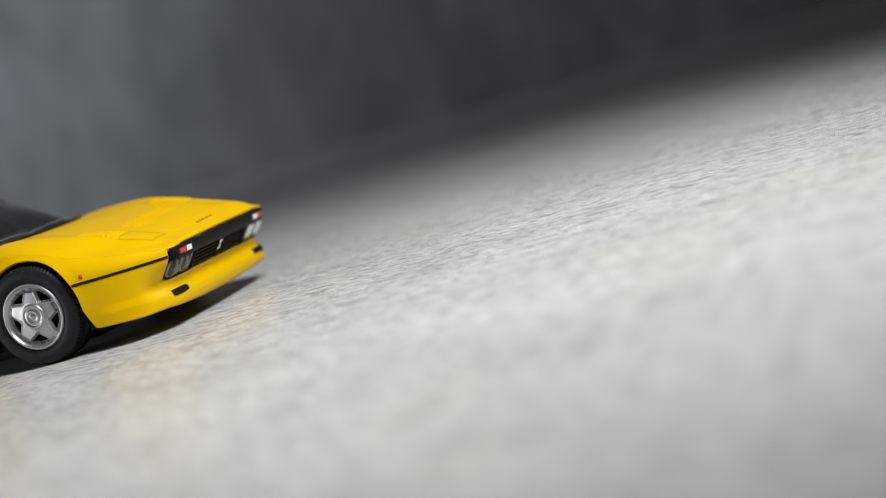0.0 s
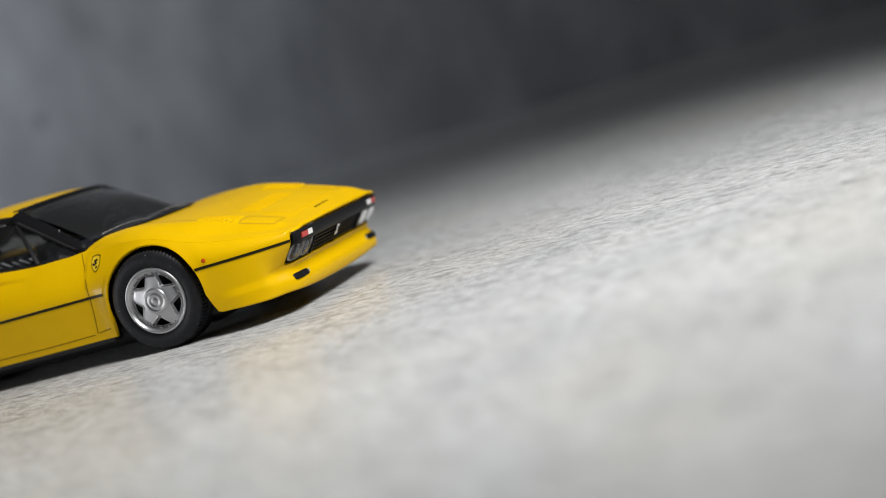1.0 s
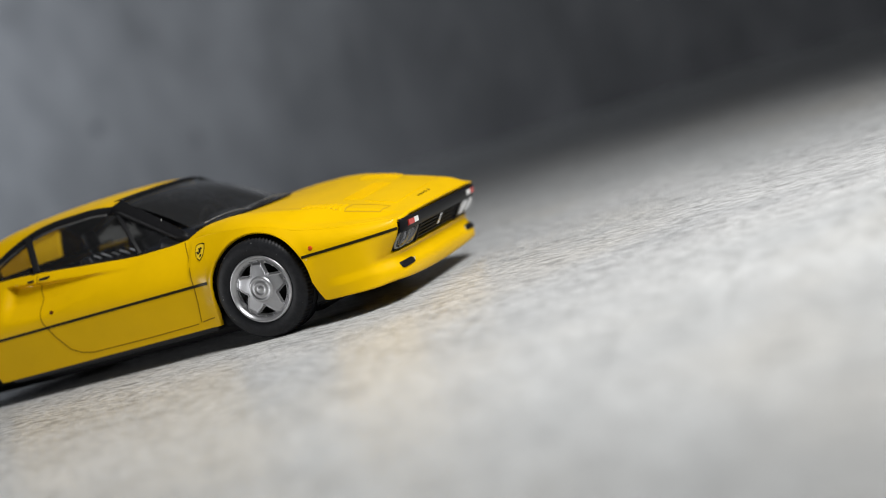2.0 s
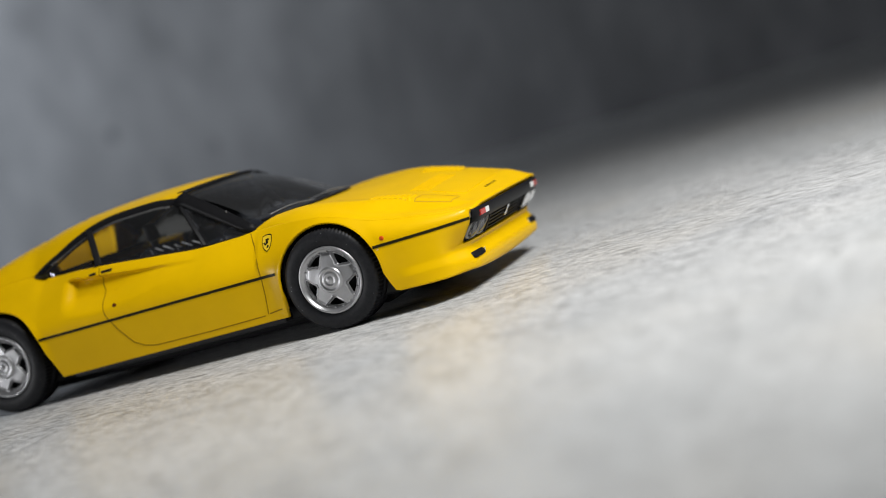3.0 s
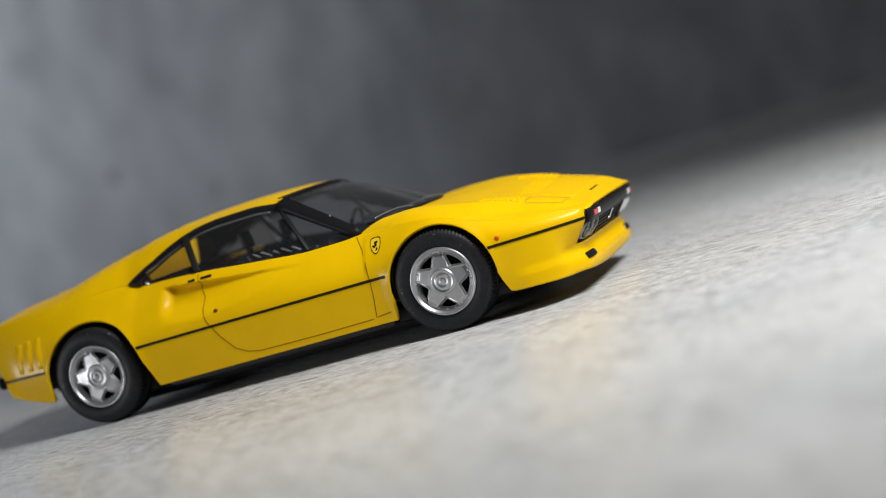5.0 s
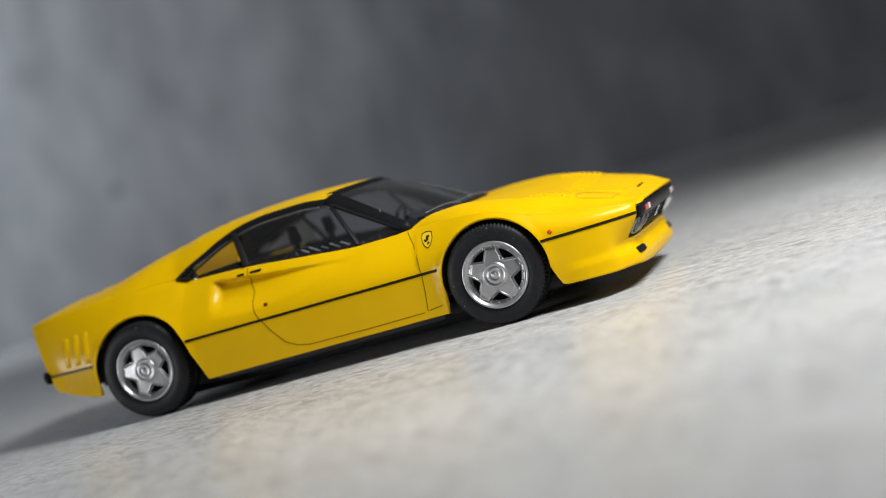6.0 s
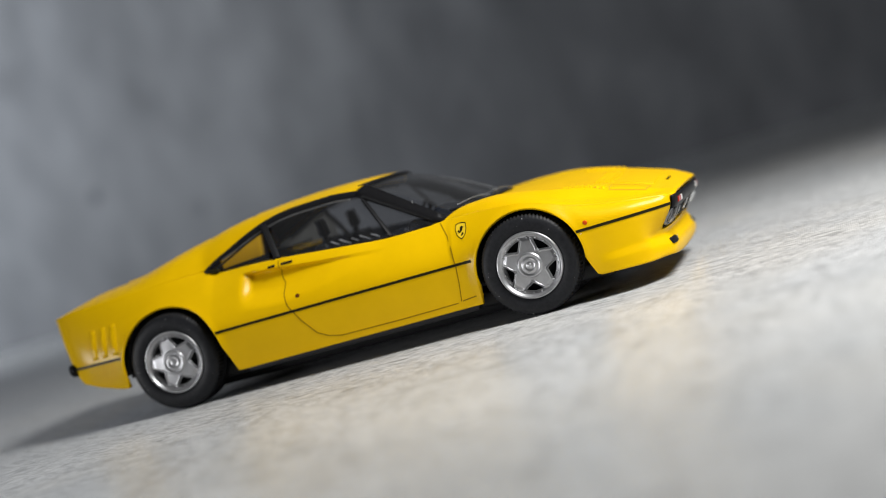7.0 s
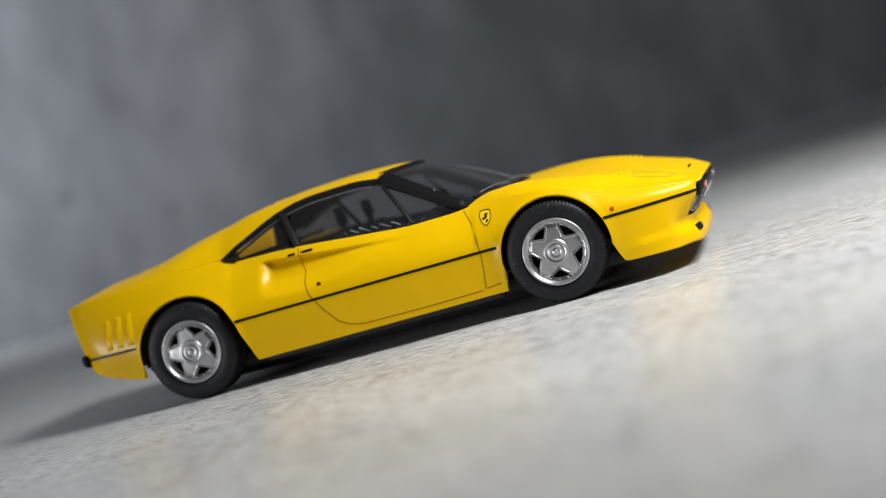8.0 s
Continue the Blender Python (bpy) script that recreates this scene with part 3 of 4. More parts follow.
door_pts = [(11.1, 10.9), (11.75, 9.6), (12.05, 8.2), (12.1, 6.6), (11.95, 5.0), (11.65, 3.2)]
sill_pts = [(11.3, 3.1), (5.3, 3.05), (-0.9, 3.12), (-2.2, 3.4), (-3.3, 4.0), (-4.5, 5.6), (-5.45, 7.3), (-5.75, 8.6), (-5.65, 9.6), (-5.95, 10.3), (-6.0, 11.9)]
both_sides("door_seam", SEAM, lambda bm, s: ribbon(bm, between(door_pts, 0.15), 0.09, 0.03, s), "dark shut line of the door")
both_sides("door_seam", SEAM, lambda bm, s: ribbon(bm, between(sill_pts, 0.15), 0.1, 0.03, s), "dark shut line of the door")
both_sides("sill_seam", SEAM, lambda bm, s: ribbon(bm, between([(11.8, 3.2), (13.3, 3.35)]), 0.13, 0.012, s), "dark joint in the sill")


def on_side(bm, x, z, size, s, out=0.0, soft=0.05, turn=0.0):
    p = skin(x, z, s, out)
    block(bm, size, p, Matrix.Rotation(turn, 4, "Y"), soft)


both_sides("door_handle", BLACK, lambda bm, s: (on_side(bm, -6.75, 11.45, (0.75, 0.3, 0.24), s, 0.0), on_side(bm, -5.1, 11.42, (1.2, 0.3, 0.24), s, 0.0)), "small black recessed door handle")


def lock(bm, s):
    p = skin(-4.24, 8.0, s, 0.0)
    bmesh.ops.create_uvsphere(bm, u_segments=14, v_segments=8, radius=0.24)
    for v in bm.verts:
        v.co = Vector((v.co.x, v.co.y * 0.4, v.co.z)) + Vector(p)


both_sides("door_lock", worn(material("lock_brown", (0.1, 0.025, 0.004), 0.4, 0, 0, 0.08), (0.05, 0.012, 0.002), (0.14, 0.035, 0.004)), lock, "tiny brown door lock")


def marker(bm, s):
    p = skin(25.33, 7.3, s, 0.0)
    bmesh.ops.create_uvsphere(bm, u_segments=16, v_segments=10, radius=0.22)
    for v in bm.verts:
        v.co = Vector((v.co.x * 1.05, v.co.y * 0.45, v.co.z)) + Vector(p)


both_sides("side_marker", ORANGE, marker, "small round orange side marker")


def shield(bm, grow, out, s):
    """A shield outline on the wing."""
    cx, cz = 13.35, 9.72
    half = [(0, 1.02), (0.45, 0.98), (0.78, 0.86), (0.84, 0.2), (0.66, -0.45), (0.36, -0.85), (0, -1.1)]
    pts = [(x, z) for x, z in half] + [(-x, z) for x, z in half[-2:0:-1]]
    verts = [bm.verts.new(skin(cx + x * grow, cz + z * grow, s, out)) for x, z in pts]
    hub = bm.verts.new(skin(cx, cz, s, out))
    for a, b in zip(verts, verts[1:] + verts[:1]):
        bm.faces.new((hub, a, b))


def shield_mark(bm, s):
    """A plain upright shape inside the shield."""
    for x, z, w, h, turn in ((0.05, -0.05, 0.28, 0.85, 0.25), (0.22, 0.32, 0.3, 0.3, -0.4), (-0.18, -0.2, 0.2, 0.5, -0.5), (0.15, -0.5, 0.2, 0.4, 0.5)):
        on_side(bm, 13.35 + 0.75 * x, 9.72 + 0.75 * z, (0.85 * w, 0.04, 0.95 * h), s, 0.07, 0.015, turn)


both_sides("shield_border", LINE, lambda bm, s: shield(bm, 0.74, 0.035, s), "black outline of the shield decal")
both_sides("shield_field", DECAL, lambda bm, s: shield(bm, 0.645, 0.055, s), "yellow shield decal on the front wing")
both_sides("shield_mark", LINE, shield_mark, "black plain figure on the shield")


def louvre(i):
    def make(bm, s):
        x0 = -28.2 + 1.32 * i
        rows = []
        for t in np.linspace(0, 1, 9):
            x, z = x0 + 0.25 * t, 7.25 + (3.0 + 0.08 * i) * t
            lift = 0.17 * math.sin(math.pi * min(max(t, 0.06), 0.94)) ** 0.35
            rows.append([skin(x - 0.15, z, s, -0.05), skin(x + 0.1, z, s, lift), skin(x + 0.42, z, s, lift * 0.9), skin(x + 0.75, z, s, -0.05)])
        sheet(bm, rows)

    return make


for i in range(3):
    both_sides("gill", YELLOW, louvre(i), "raised yellow cooling gill behind the rear wheel", 0.1)


def rear_bumper(bm, s):
    bar(bm, (-31.9, s * 10.9, 6.9), (-31.0, s * 11.8, 6.55), 1.5, 1.2)
    bar(bm, (-32.8, s * 0.2, 6.7), (-32.0, s * 11.0, 6.7), 0.9, 0.8)


both_sides("rear_bumper", BLACK, rear_bumper, "black rear bumper bar")


# hood details
def on_hood(x, y, up=0.0):
    return (x, y, hood_point(x, abs(y), 1 if y > 0 else -1) + up)


def hood_line(bm, pts, wide=0.14, up=0.02):
    rows = []
    pts = [Vector(p) for p in between(pts, 0.5)]
    for i, p in enumerate(pts):
        d = (pts[min(i + 1, len(pts) - 1)] - pts[max(i - 1, 0)]).normalized()
        n = Vector((-d.y, d.x)) * wide / 2
        rows.append([on_hood(*(p + n * t), up) for t in (-1, 0, 1)])
    sheet(bm, rows)


def lid(bm, s):
    hood_line(bm, [(27.6, s * 6.5), (31.2, s * 6.3), (30.9, s * 8.4), (27.6, s * 8.8), (27.6, s * 6.5)])


def hood_edge(bm, s):
    hood_line(bm, [(16.5, s * 7.6), (22, s * 7.8), (26.8, s * 8.7)], 0.12)


HOODSEAM = material("hood_shut_line_paint", (0.46, 0.27, 0.003), 0.5)
both_sides("lamp_lid_seam", HOODSEAM, lid, "shut line of the pop-up lamp lid")
both_sides("hood_seam", HOODSEAM, hood_edge, "shut line of the hood")


def hood_gill(i):
    def make(bm, s):
        x = 23.2 + 0.53 * i
        rows = []
        for y in np.linspace(6.4, 8.8, 8):
            k = 0.13 * min(1, 4 * (y - 6.4) + 0.1, 4 * (8.8 - y) + 0.1)
            rows.append([on_hood(x - 0.12, s * y, -0.03), on_hood(x + 0.02, s * y, k), on_hood(x + 0.2, s * y, k), on_hood(x + 0.3, s * y, -0.03)])
        sheet(bm, rows)

    return make


for i in range(8):
    both_sides("hood_louvre", YELLOW, hood_gill(i), "raised yellow hood louvre")



def vent_slat(i):
    """A slat across the middle of the hood."""
    bm = bmesh.new()
    x = 25.7 + 0.4 * i
    rows = []
    for y in np.linspace(-4.6, 4.6, 17):
        k = 0.1 * min(1, 4 * (4.6 - abs(y)) + 0.1)
        rows.append([on_hood(x - 0.12, y, -0.03), on_hood(x, y, k), on_hood(x + 0.14, y, k), on_hood(x + 0.2, y, -0.03)])
    sheet(bm, rows)
    bm.normal_update()
    link("vent_slat", bm, YELLOW, car, "raised yellow slat of the hood vent")


for i in range(5):
    vent_slat(i)


def raised_panel():
    """The plate between the lamp lids."""
    bm = bmesh.new()
    rows = []
    for x in (28.15, 28.2, 28.4, 29.2, 30.2, 31.1, 31.3, 31.35):
        up = -0.05 if x in (28.15, 31.35) else 0.07
        rows.append([on_hood(x, -5.1, -0.05), on_hood(x, -5.0, up)] + [on_hood(x, y, up) for y in np.linspace(-4.6, 4.6, 15)] + [on_hood(x, 5.0, up), on_hood(x, 5.1, -0.05)])
    sheet(bm, rows)
    bm.normal_update()
    link("hood_panel", bm, YELLOW, car, "yellow raised plate between the lamp lids")


raised_panel()


def wing_crease(bm, s):
    """The rounded edge where the wing's top meets its side."""
    rows = []
    for x in np.linspace(21.5, 32.6, 60):
        y, z = belt_y(x), belt_z(x)
        x2 = x + nose_back(z) * ease(29.6, 33, x)
        r = 0.22
        rows.append([(x2, s * (y - 0.12 - 0.1 * ease(24, 21.5, x) + r * math.cos(a)), z - 0.13 - 0.1 * ease(24, 21.5, x) + r * math.sin(a)) for a in np.linspace(-0.6, 2.1, 9)])
    sheet(bm, rows)


both_sides("wing_crease", YELLOW, wing_crease, "yellow rounded crease along the front wing")

bm = bmesh.new()
for y, h in ((-1.2, 0.3), (-0.55, 0.36), (0.1, 0.28), (0.8, 0.36), (1.6, 0.32)):
    p = on_hood(32.2, y, 0.02)
    block(bm, (h * 0.8, 0.3, 0.05), p, Matrix.Rotation(0.42, 4, "Y"), 0.01)
link("hood_badge", bm, LINE, car, "tiny black badge marks on the hood")


# nose: black panel, grille and lamps
def front(y, z, out=0.0):
    x = nose_plan(min(abs(y), 10.5)) + nose_back(z) + out
    return (x, y, z)


bm = bmesh.new()
rows = []
for y in np.linspace(-10.35, 10.35, 49):
    rows.append([front(y, 7.42, 0.04), front(y, 7.2, 0.1), front(y, 6.75, 0.1), front(y, 6.2, 0.06), front(y, 6.15, -0.7)])
sheet(bm, rows)
link("nose_band", bm, BLACK, car, "black band across the nose under the hood edge", 0.15)
bm = bmesh.new()
rows = [[front(y, 6.5, -0.75), front(y, 5.6, -0.75), front(y, 4.6, -0.8)] for y in np.linspace(-10.2, 10.2, 41)]
sheet(bm, rows)
link("lamp_bay", bm, CHASSIS, car, "dark recess behind grille and lamps", 0.2)

grille = new("grille")
grille.parent = car
tagged(grille, "black slatted grille with a small silver emblem")
for i in range(5):
    bm = bmesh.new()
    z = 4.95 + 0.34 * i
    rows = []
    for y in np.linspace(-5.5, 5.5, 15):
        rows.append([front(y, z - 0.09, -0.6), front(y, z - 0.09, -0.12), front(y, z + 0.09, -0.12), front(y, z + 0.09, -0.6)])
    sheet(bm, rows)
    link("grille_slat", bm, BLACK, grille)
for s in (-1, 1):
    bm = bmesh.new()
    bar(bm, front(s * 5.65, 4.75, -0.2), front(s * 5.65, 6.45, -0.2), 0.3, 0.4)
    link("grille_side", bm, BLACK, grille)
bm = bmesh.new()
for y, z, w, h in ((0, 5.75, 0.3, 1.1), (0.15, 6.05, 0.35, 0.3), (-0.1, 5.4, 0.3, 0.35)):
    block(bm, (0.14, w, h), front(y, z, 0.0), Matrix.Rotation(radians(35), 4, "Y"), 0.04)
link("grille_emblem", bm, CHROME, grille, "small plain silver emblem")


LAMP_GLASS = glass("lamp_glass", (0.6, 0.61, 0.63), 0.08, 0.05, 1.35)
LENS_EDGE = worn(material("pale_lens_edge", (0.34, 0.34, 0.34), 0.25), (0.09, 0.09, 0.095), (0.26, 0.26, 0.26), 1500)


def headlamp(s):
    lamp = new("headlamp")
    lamp.parent = car
    tagged(lamp, "clear twin headlamp unit with silver reflectors")
    for y, wide in ((7.2, 0.92), (9.3, 0.98)):
        def rim_point(a, k, out):
            c, d = math.cos(a), math.sin(a)
            u = wide * k * math.copysign(abs(c) ** 0.55, c)
            v = 0.76 * k * math.copysign(abs(d) ** 0.55, d)
            return front(s * (y + u), 5.58 + v, out)

        turns = np.linspace(0, 2 * math.pi, 33)
        bm = bmesh.new()
        sheet(bm, [[rim_point(a, k, -0.12 + 0.34 * (1 - k * k)) for k in np.linspace(1, 0.04, 7)] for a in turns])
        lens = link("lens", bm, LAMP_GLASS, lamp, "clear bulging lens")
        lens.visible_shadow = False
        bm = bmesh.new()
        sheet(bm, [[rim_point(a, 1.02, -0.2), rim_point(a, 1.02, -0.05), rim_point(a, 0.97, -0.01), rim_point(a, 0.91, -0.06)] for a in turns])
        link("lens_edge", bm, LENS_EDGE, lens, "pale moulded lens edge")
    for y, r in ((7.15, 0.72), (9.25, 0.78)):
        bm = bmesh.new()
        spun(bm, [(0.02, 0.35), (r * 0.35, 0.3), (r * 0.75, 0.12), (r, -0.1), (r * 1.06, -0.12), (r * 1.06, 0.3)], 28)
        bmesh.ops.rotate(bm, verts=bm.verts, matrix=Matrix.Rotation(math.pi / 2, 3, "Z"))
        bmesh.ops.rotate(bm, verts=bm.verts, matrix=Matrix.Rotation(radians(30), 3, "Y"))
        bmesh.ops.translate(bm, verts=bm.verts, vec=front(s * y, 5.58, -0.35))
        link("reflector", bm, LAMP_DARK, lamp, "silver round reflector")
    bm = bmesh.new()
    bar(bm, front(s * 8.2, 4.85, -0.25), front(s * 8.2, 6.35, -0.25), 0.12, 0.2)
    link("divider", bm, BLACK, lamp, "black bar between the two lamps")
    bm = bmesh.new()
    rows = [[front(s * y, 4.85, -0.45), front(s * y, 6.4, -0.45)] for y in np.linspace(6.0, 10.3, 6)]
    sheet(bm, rows)
    link("housing", bm, CHASSIS, lamp, "black lamp housing")
    bm = bmesh.new()
    bar(bm, front(s * 6.0, 4.76, -0.06), front(s * 10.3, 4.76, -0.06), 0.1, 0.1)
    link("bezel", bm, BLACK, lamp, "thin black lamp bezel")


for s in (-1, 1):
    headlamp(s)


def strip_light(bm, lo, hi, s):
    rows = [[front(s * y, 7.1, 0.08), front(s * y, 7.07, 0.2), front(s * y, 6.6, 0.22), front(s * y, 6.56, 0.06)] for y in np.linspace(lo, hi, 8)]
    made = sheet(bm, rows)
    bm.faces.new(made[0])
    bm.faces.new(made[-1][::-1])


both_sides("indicator", RED, lambda bm, s: strip_light(bm, 8.05, 9.3, s), "red half of the front indicator")
both_sides("indicator", WHITE, lambda bm, s: strip_light(bm, 7.05, 8.02, s), "white half of the front indicator")


# flat black patch on the bumper, painted for the shade inside the duct
def fog_slot(bm, s):
    rows = []
    for a in np.linspace(0, 2 * math.pi, 25):
        c, d = math.cos(a), math.sin(a)
        y = 8.75 + 1.4 * math.copysign(abs(c) ** 0.25, c)
        z = 3.27 + 0.31 * math.copysign(abs(d) ** 0.3, d)
        yi, zi = 8.75 + (y - 8.75) * 0.92, 3.27 + (z - 3.27) * 0.85
        far = 0.14 * ease(7.0, 9.9, y)
        rows.append([front(s * y, z, -0.05 + far), front(s * yi, zi, 0.03 + far), front(s * (8.75 + (y - 8.75) * 0.4), 3.27 + (z - 3.27) * 0.4, 0.05 + 0.4 * far), front(s * 8.75, 3.27, 0.06)])
    sheet(bm, rows)


both_sides("duct_patch", BLACK, fog_slot, "flat black oval patch for the bumper duct's dark recess")


# pale block painted for the bright end wall inside the duct
def duct_end(bm, s):
    p = front(s * 7.35, 3.3, 0.04)
    block(bm, (0.08, 0.16, 0.38), p, None, 0.04)


both_sides("duct_end_block", worn(material("pale_duct_end", (0.45, 0.42, 0.3), 0.4), (0.36, 0.33, 0.22), (0.5, 0.47, 0.36)), duct_end, "pale block for the bright inner end of the bumper duct")
bm = bmesh.new()
rows = [[front(y, 4.30, 0.02), front(y, 4.24, 0.03)] for y in np.linspace(-10.3, 10.3, 31)]
sheet(bm, rows)
link("bumper_seam", bm, HOODSEAM, car, "dark joint along the bumper")

# underside and cabin
bm = bmesh.new()
block(bm, (49, 22.5, 1.6), (2.2, 0, 2.6), None, 0.4)
block(bm, (25, 25.4, 1.2), (0.6, 0, 2.5), None, 0.3)
# deeper middle block added to keep light off the floor beneath
block(bm, (44, 17, 2.4), (0.5, 0, 2.0), None, 0.6)
block(bm, (6, 20, 1.5), (-27.0, 0, 7.0), None, 0.4)
# dark blocks added to close the bright gap behind the rear wheels
block(bm, (3.2, 21.4, 2.6), (-26.7, 0, 5.9), None, 0.2)
block(bm, (0.8, 20.4, 1.4), (-25.35, 0, 4.5), None, 0.1)
block(bm, (40, 24, 0.5), (0.5, 0, 4.2), None, 0.1)
link("chassis", bm, CHASSIS, car, "black plastic base plate with blocks added to darken the underside")
for (cx, cz), r in ((REAR_AXLE, REAR_ARCH), (FRONT_AXLE, FRONT_ARCH)):
    def well(bm, s):
        rows = []
        for a in np.linspace(-0.1, math.pi + 0.08, 30):
            x, z = cx + (r + 0.1) * math.cos(a), cz + (r + 0.1) * math.sin(a)
            rows.append([(x, s * 12.0, z), (x, s * 9.0, z), (cx, s * 9.0, cz)])
        sheet(bm, rows)

    both_sides("wheel_well", CHASSIS, well, "black inner wheel well", 0.15)
    bm = bmesh.new()
    bar(bm, (cx, -11, cz), (cx, 11, cz), 1.0, 1.0)
    link("axle", bm, CHASSIS, car)

bm = bmesh.new()
block(bm, (24, 20.4, 0.6), (0, 0, 7.6), None, 0.1)
block(bm, (0.8, 19.0, 4.2), (-8.6, 0, 9.6), Matrix.Rotation(-0.25, 4, "Y"), 0.2)
for s in (-1, 1):
    xs = np.linspace(-8.6, 8.2, 24)
    sheet(bm, [[(x, s * (belt_y(x) - 0.45 - 0.5 * k), belt_z(x) + 0.12 - 4.4 * k) for x in xs] for k in np.linspace(0, 1, 5)])
block(bm, (14, 3.0, 2.6), (0, 0, 9.0), None, 0.5)
link("cabin_tub", bm, INTERIOR, car, "dark blue-grey moulded cabin tub")
bm = bmesh.new()
block(bm, (4.6, 19.6, 2.6), (9.6, 0, 10.2), Matrix.Rotation(0.25, 4, "Y"), 0.6)
block(bm, (2.2, 5.5, 1.3), (8.0, 4.6, 11.5), Matrix.Rotation(0.3, 4, "Y"), 0.5)
link("dashboard", bm, INTERIOR, car, "dark moulded dashboard")


def seat(bm, s):
    y = s * 5.0
    block(bm, (6.0, 5.4, 1.5), (1.2, y, 9.6), Matrix.Rotation(-0.12, 4, "Y"), 0.5)
    block(bm, (1.4, 5.2, 3.2), (-2.5, y, 10.6), Matrix.Rotation(-0.35, 4, "Y"), 0.55)
    block(bm, (0.8, 1.9, 1.9), (-2.9, y, 13.65), Matrix.Rotation(-0.15, 4, "Y"), 0.3)
    block(bm, (0.5, 1.0, 1.0), (-2.9, y, 12.5), None, 0.15)
    for k in (-1, 1):
        block(bm, (5.4, 0.9, 1.0), (1.0, y + k * 2.3, 10.3), Matrix.Rotation(-0.12, 4, "Y"), 0.4)
        block(bm, (1.0, 0.8, 3.0), (-2.0, y + k * 2.3, 10.7), Matrix.Rotation(-0.35, 4, "Y"), 0.35)


both_sides("seat", INTERIOR, seat, "dark moulded bucket seat with headrest")
# pale bars painted in place of light glinting over the seats
SEAT_GLINT = worn(material("seat_glint_paint", (0.4, 0.41, 0.43), 0.3), (0.25, 0.26, 0.28), (0.5, 0.51, 0.53))
for k, long in enumerate((0.7, 0.9, 1.3, 0.8, 1.25, 1.0)):
    bm = bmesh.new()
    block(bm, (long, 0.3, 0.13), (-2.2 + 1.1 * k, -7.4, 11.9 - 0.09 * k), Matrix.Rotation(0.55, 4, "Y"), 0.06)
    link("seat_glint", bm, SEAT_GLINT, car, "pale bar standing in for a glint over the seat")
bm = bmesh.new()
steps = 32
for i in range(steps):
    a, b = (2 * math.pi * k / steps for k in (i, i + 1))
    bar(bm, (0, 1.75 * math.cos(a), 1.75 * math.sin(a)), (0, 1.75 * math.cos(b), 1.75 * math.sin(b)), 0.34, 0.34)
bar(bm, (0, -1.7, 0), (0, 1.7, 0), 0.3, 0.3)
bar(bm, (0, 0, -1.7), (0, 0, 0), 0.3, 0.3)
bar(bm, (0, 0, 0), (3.0, 0, -0.4), 0.4, 0.4)
bmesh.ops.rotate(bm, verts=bm.verts, matrix=Matrix.Rotation(0.35, 3, "Y"))
bmesh.ops.translate(bm, verts=bm.verts, vec=(5.4, 4.6, 11.6))
link("steering_wheel", bm, BLACK, car, "black steering wheel")


# wheels
def rim_mesh(turn):
    """The five-spoke face; the outside looks to -y. Sloped flanks run down into five openings."""
    bm = bmesh.new()
    depth = curve((0, -0.1), (1.1, -0.04), (1.5, 0.0), (2.3, 0.06), (2.5, 0.16), (2.66, 0.2))
    rs = list(np.linspace(0.3, 1.3, 5)) + list(np.linspace(1.36, 2.66, 34))
    n = 300
    grid, gaps = [], []
    for r in rs:
        ring, open_here = [], []
        for i in range(n):
            a = 2 * math.pi * i / n
            off = abs((math.degrees(a) - turn + 36) % 72 - 36)
            wide = 36 - math.degrees(math.asin(min((0.92 - 0.26 * ease(1.6, 2.5, r)) / r, 1)))
            d = max(math.radians(off - wide) * r, 1.7 - r, r - 2.5)
            dip = 0.2 * min(max(1 - d / 0.13, 0), 1) - 0.07 * ease(0.08, 0.14, d) * (1 - ease(0.18, 0.28, d))
            ring.append(bm.verts.new((r * math.cos(a), depth(r) + dip, r * math.sin(a))))
            open_here.append(d < -0.02)
        grid.append(ring)
        gaps.append(open_here)
    for k in range(len(rs) - 1):
        for i in range(n):
            j = (i + 1) % n
            if gaps[k][i] and gaps[k][j] and gaps[k + 1][i] and gaps[k + 1][j]:
                continue
            bm.faces.new((grid[k][i], grid[k][j], grid[k + 1][j], grid[k + 1][i]))
    hub = bm.verts.new((0, depth(0), 0))
    for i in range(n):
        bm.faces.new((hub, grid[0][(i + 1) % n], grid[0][i]))
    bm.normal_update()
    if sum(f.normal.y for f in bm.faces) > 0:
        bmesh.ops.reverse_faces(bm, faces=bm.faces)
    return bm


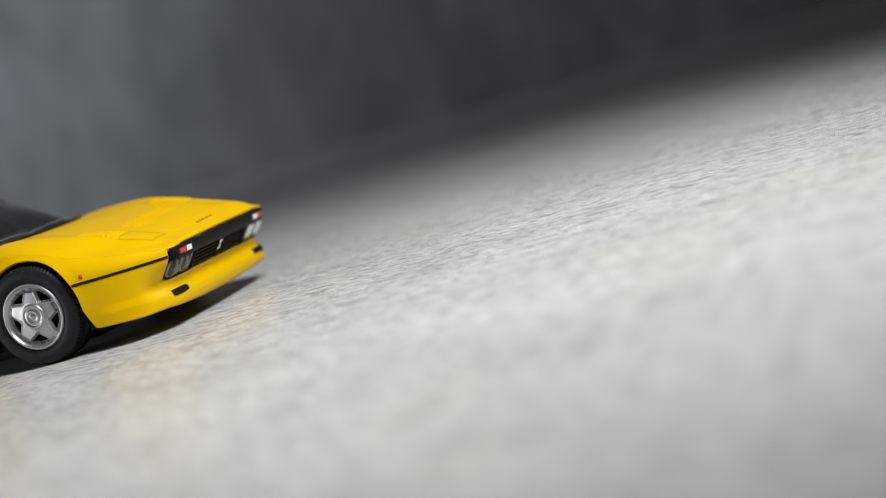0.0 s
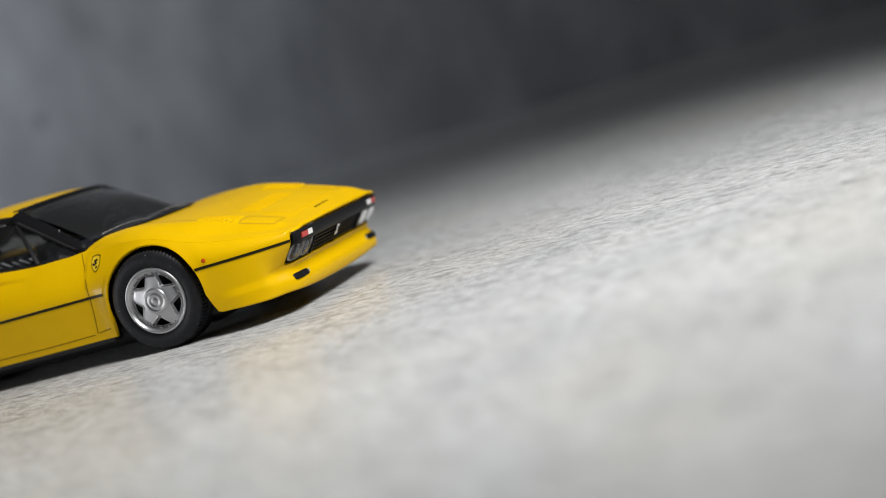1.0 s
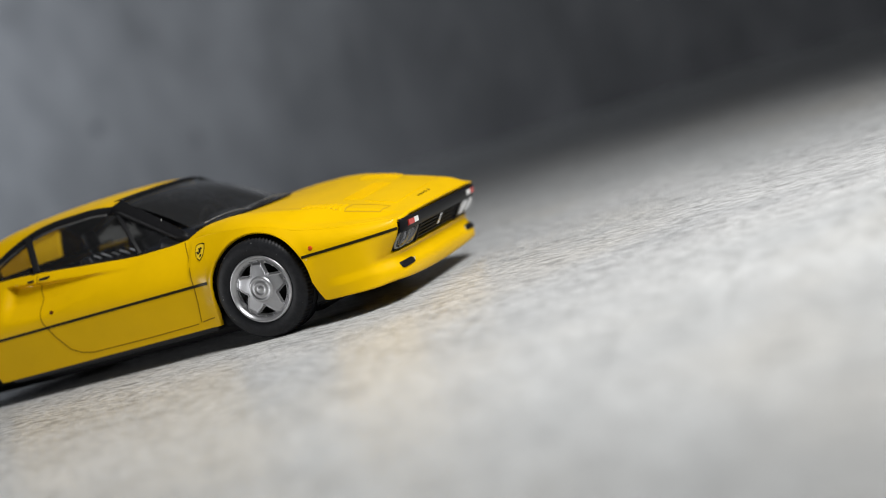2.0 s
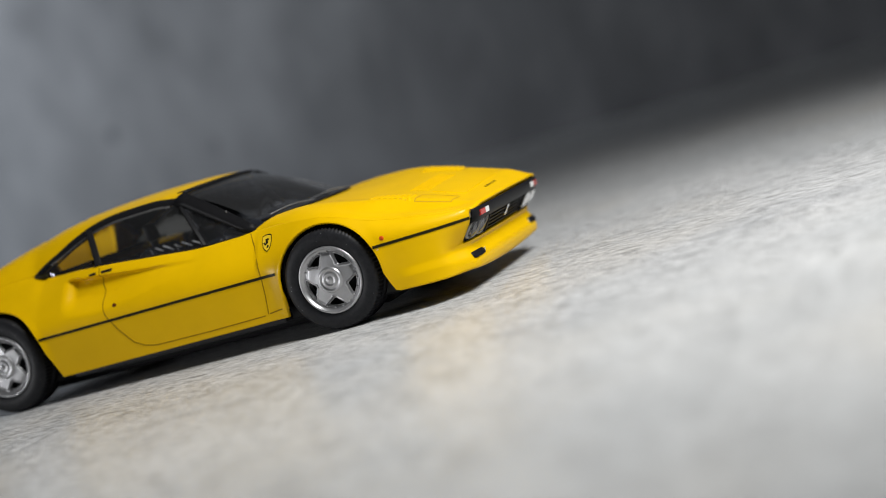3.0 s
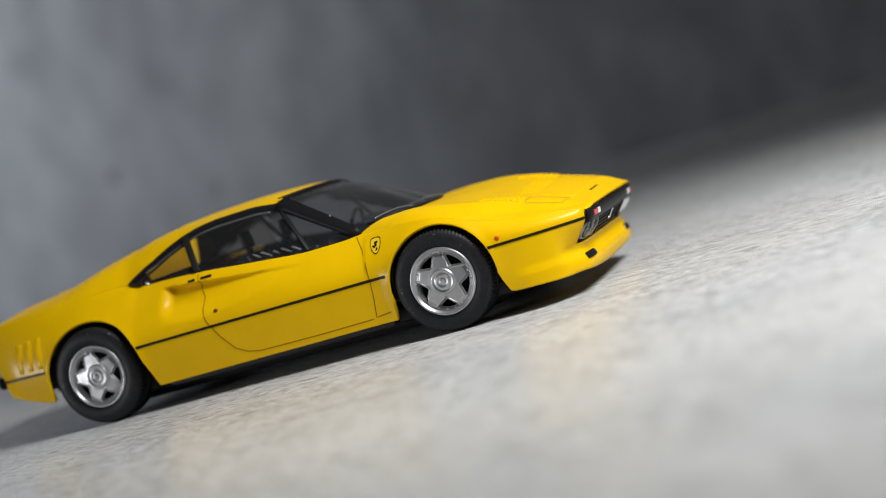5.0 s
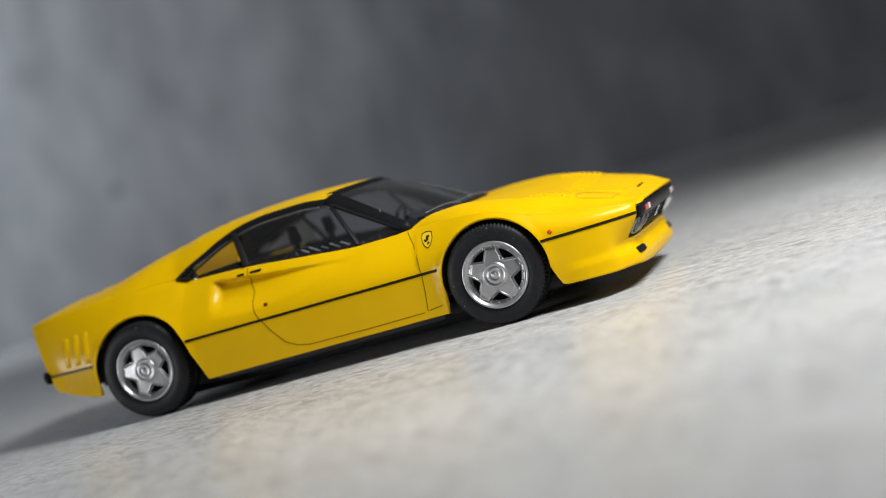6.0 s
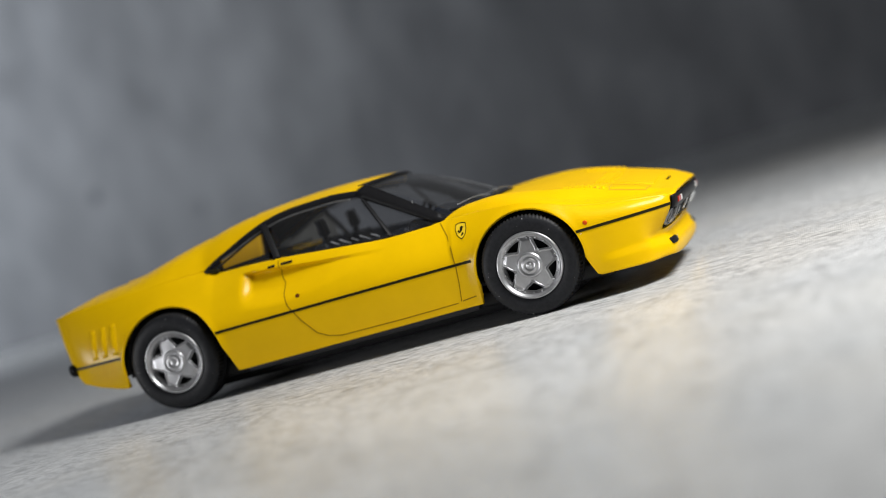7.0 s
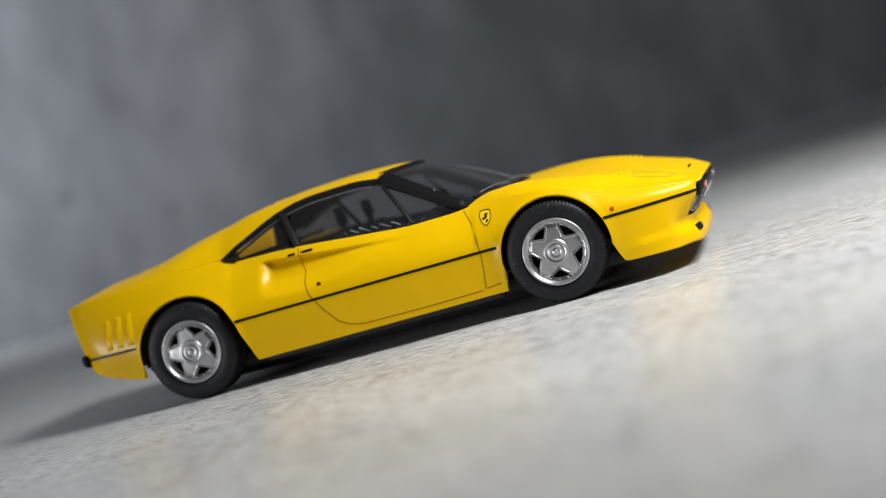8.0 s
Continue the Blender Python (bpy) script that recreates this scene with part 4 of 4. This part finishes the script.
def make_wheel(at, turn, s, name_label, r):
    wheel = new("wheel")
    wheel.parent = car
    tagged(wheel, name_label)
    bm = bmesh.new()
    prof = [(3.05, 0.35), (3.16, 0.02), (3.3, -0.06), (3.75, -0.18), (r - 0.5, -0.12), (r - 0.2, 0.1), (r - 0.05, 0.42), (r, 0.75), (r, 1.2), (r - 0.1, 1.24), (r - 0.1, 1.4), (r, 1.44), (r, 2.3), (r - 0.1, 2.34), (r - 0.1, 2.5), (r, 2.54), (r, 3.0), (r - 0.2, 3.6), (r - 0.8, 3.8), (3.0, 3.8)]
    spun(bm, prof, 320, lambda i, j: -0.13 if j in (6, 7, 8) and i % 4 < 2 else 0)
    made = [link("tyre", bm, RUBBER, wheel, "black rubber tyre with fine tread blocks")]
    bm = bmesh.new()
    spun(bm, [(3.2, 0.2), (3.2, -0.08), (3.15, -0.17), (3.06, -0.2), (2.99, -0.16), (2.95, -0.06), (2.72, 0.17), (2.66, 0.17), (2.64, 0.3), (2.62, 0.5), (2.6, 2.4)], 96)
    lip = link("rim_lip", bm, SILVER, wheel, "bright silver stepped rim edge")
    made.append(lip)
    made.append(link("rim", rim_mesh(turn), SILVER, wheel, "silver five-spoke wheel face", 0.0, 24))
    bm = bmesh.new()
    spun(bm, [(0.02, -0.34), (0.2, -0.3), (0.28, -0.18), (0.46, -0.18), (0.52, -0.27), (0.64, -0.27), (0.7, -0.15), (0.92, -0.13), (0.98, -0.22), (1.12, -0.2), (1.2, -0.06), (1.34, 0.06)], 48)
    made.append(link("hub_cap", bm, SILVER, wheel, "silver ringed hub cap"))
    for i in range(20):
        a = 2 * math.pi * (i + 0.5) / 20
        bm = bmesh.new()
        bmesh.ops.create_uvsphere(bm, u_segments=8, v_segments=5, radius=0.1)
        bmesh.ops.translate(bm, verts=bm.verts, vec=(2.64 * math.cos(a), 0.14, 2.64 * math.sin(a)))
        made.append(link("rim_bolt", bm, SILVER, wheel))
    bm = bmesh.new()
    spun(bm, [(0.02, 1.3), (2.6, 1.3), (2.6, 1.6)], 40)
    made.append(link("brake_disc", bm, CHASSIS, wheel, "dark disc behind the spokes"))
    wheel.location = (at[0] * MM, s * 13.55 * MM, r * MM)
    if s > 0:
        wheel.rotation_euler = (0, 0, math.pi)
    return wheel


for (cx, cz), turn, radius in ((FRONT_AXLE, 120, 4.86), (REAR_AXLE, 65, 4.98)):
    for s in (-1, 1):
        make_wheel((cx, cz), turn, s, "silver five-spoke wheel with a black tyre", radius)


# lint caught on the car
LINT = worn(material("lint_fibre", (0.7, 0.7, 0.68), 0.8), (0.6, 0.6, 0.58), (0.8, 0.8, 0.78))
for at, size, lean in (((8.6, -9.3, 13.6), 0.24, 0.2), ((24.7, -13.75, 6.4), 0.22, 1.2), ((15.8, -9.2, 11.95), 0.2, 0.9)):
    bm = bmesh.new()
    block(bm, (0.045, 0.045, size), at, Matrix.Rotation(lean, 4, "Y"), 0.02)
    link("lint", bm, LINT, car, "tiny pale fibre of lint")
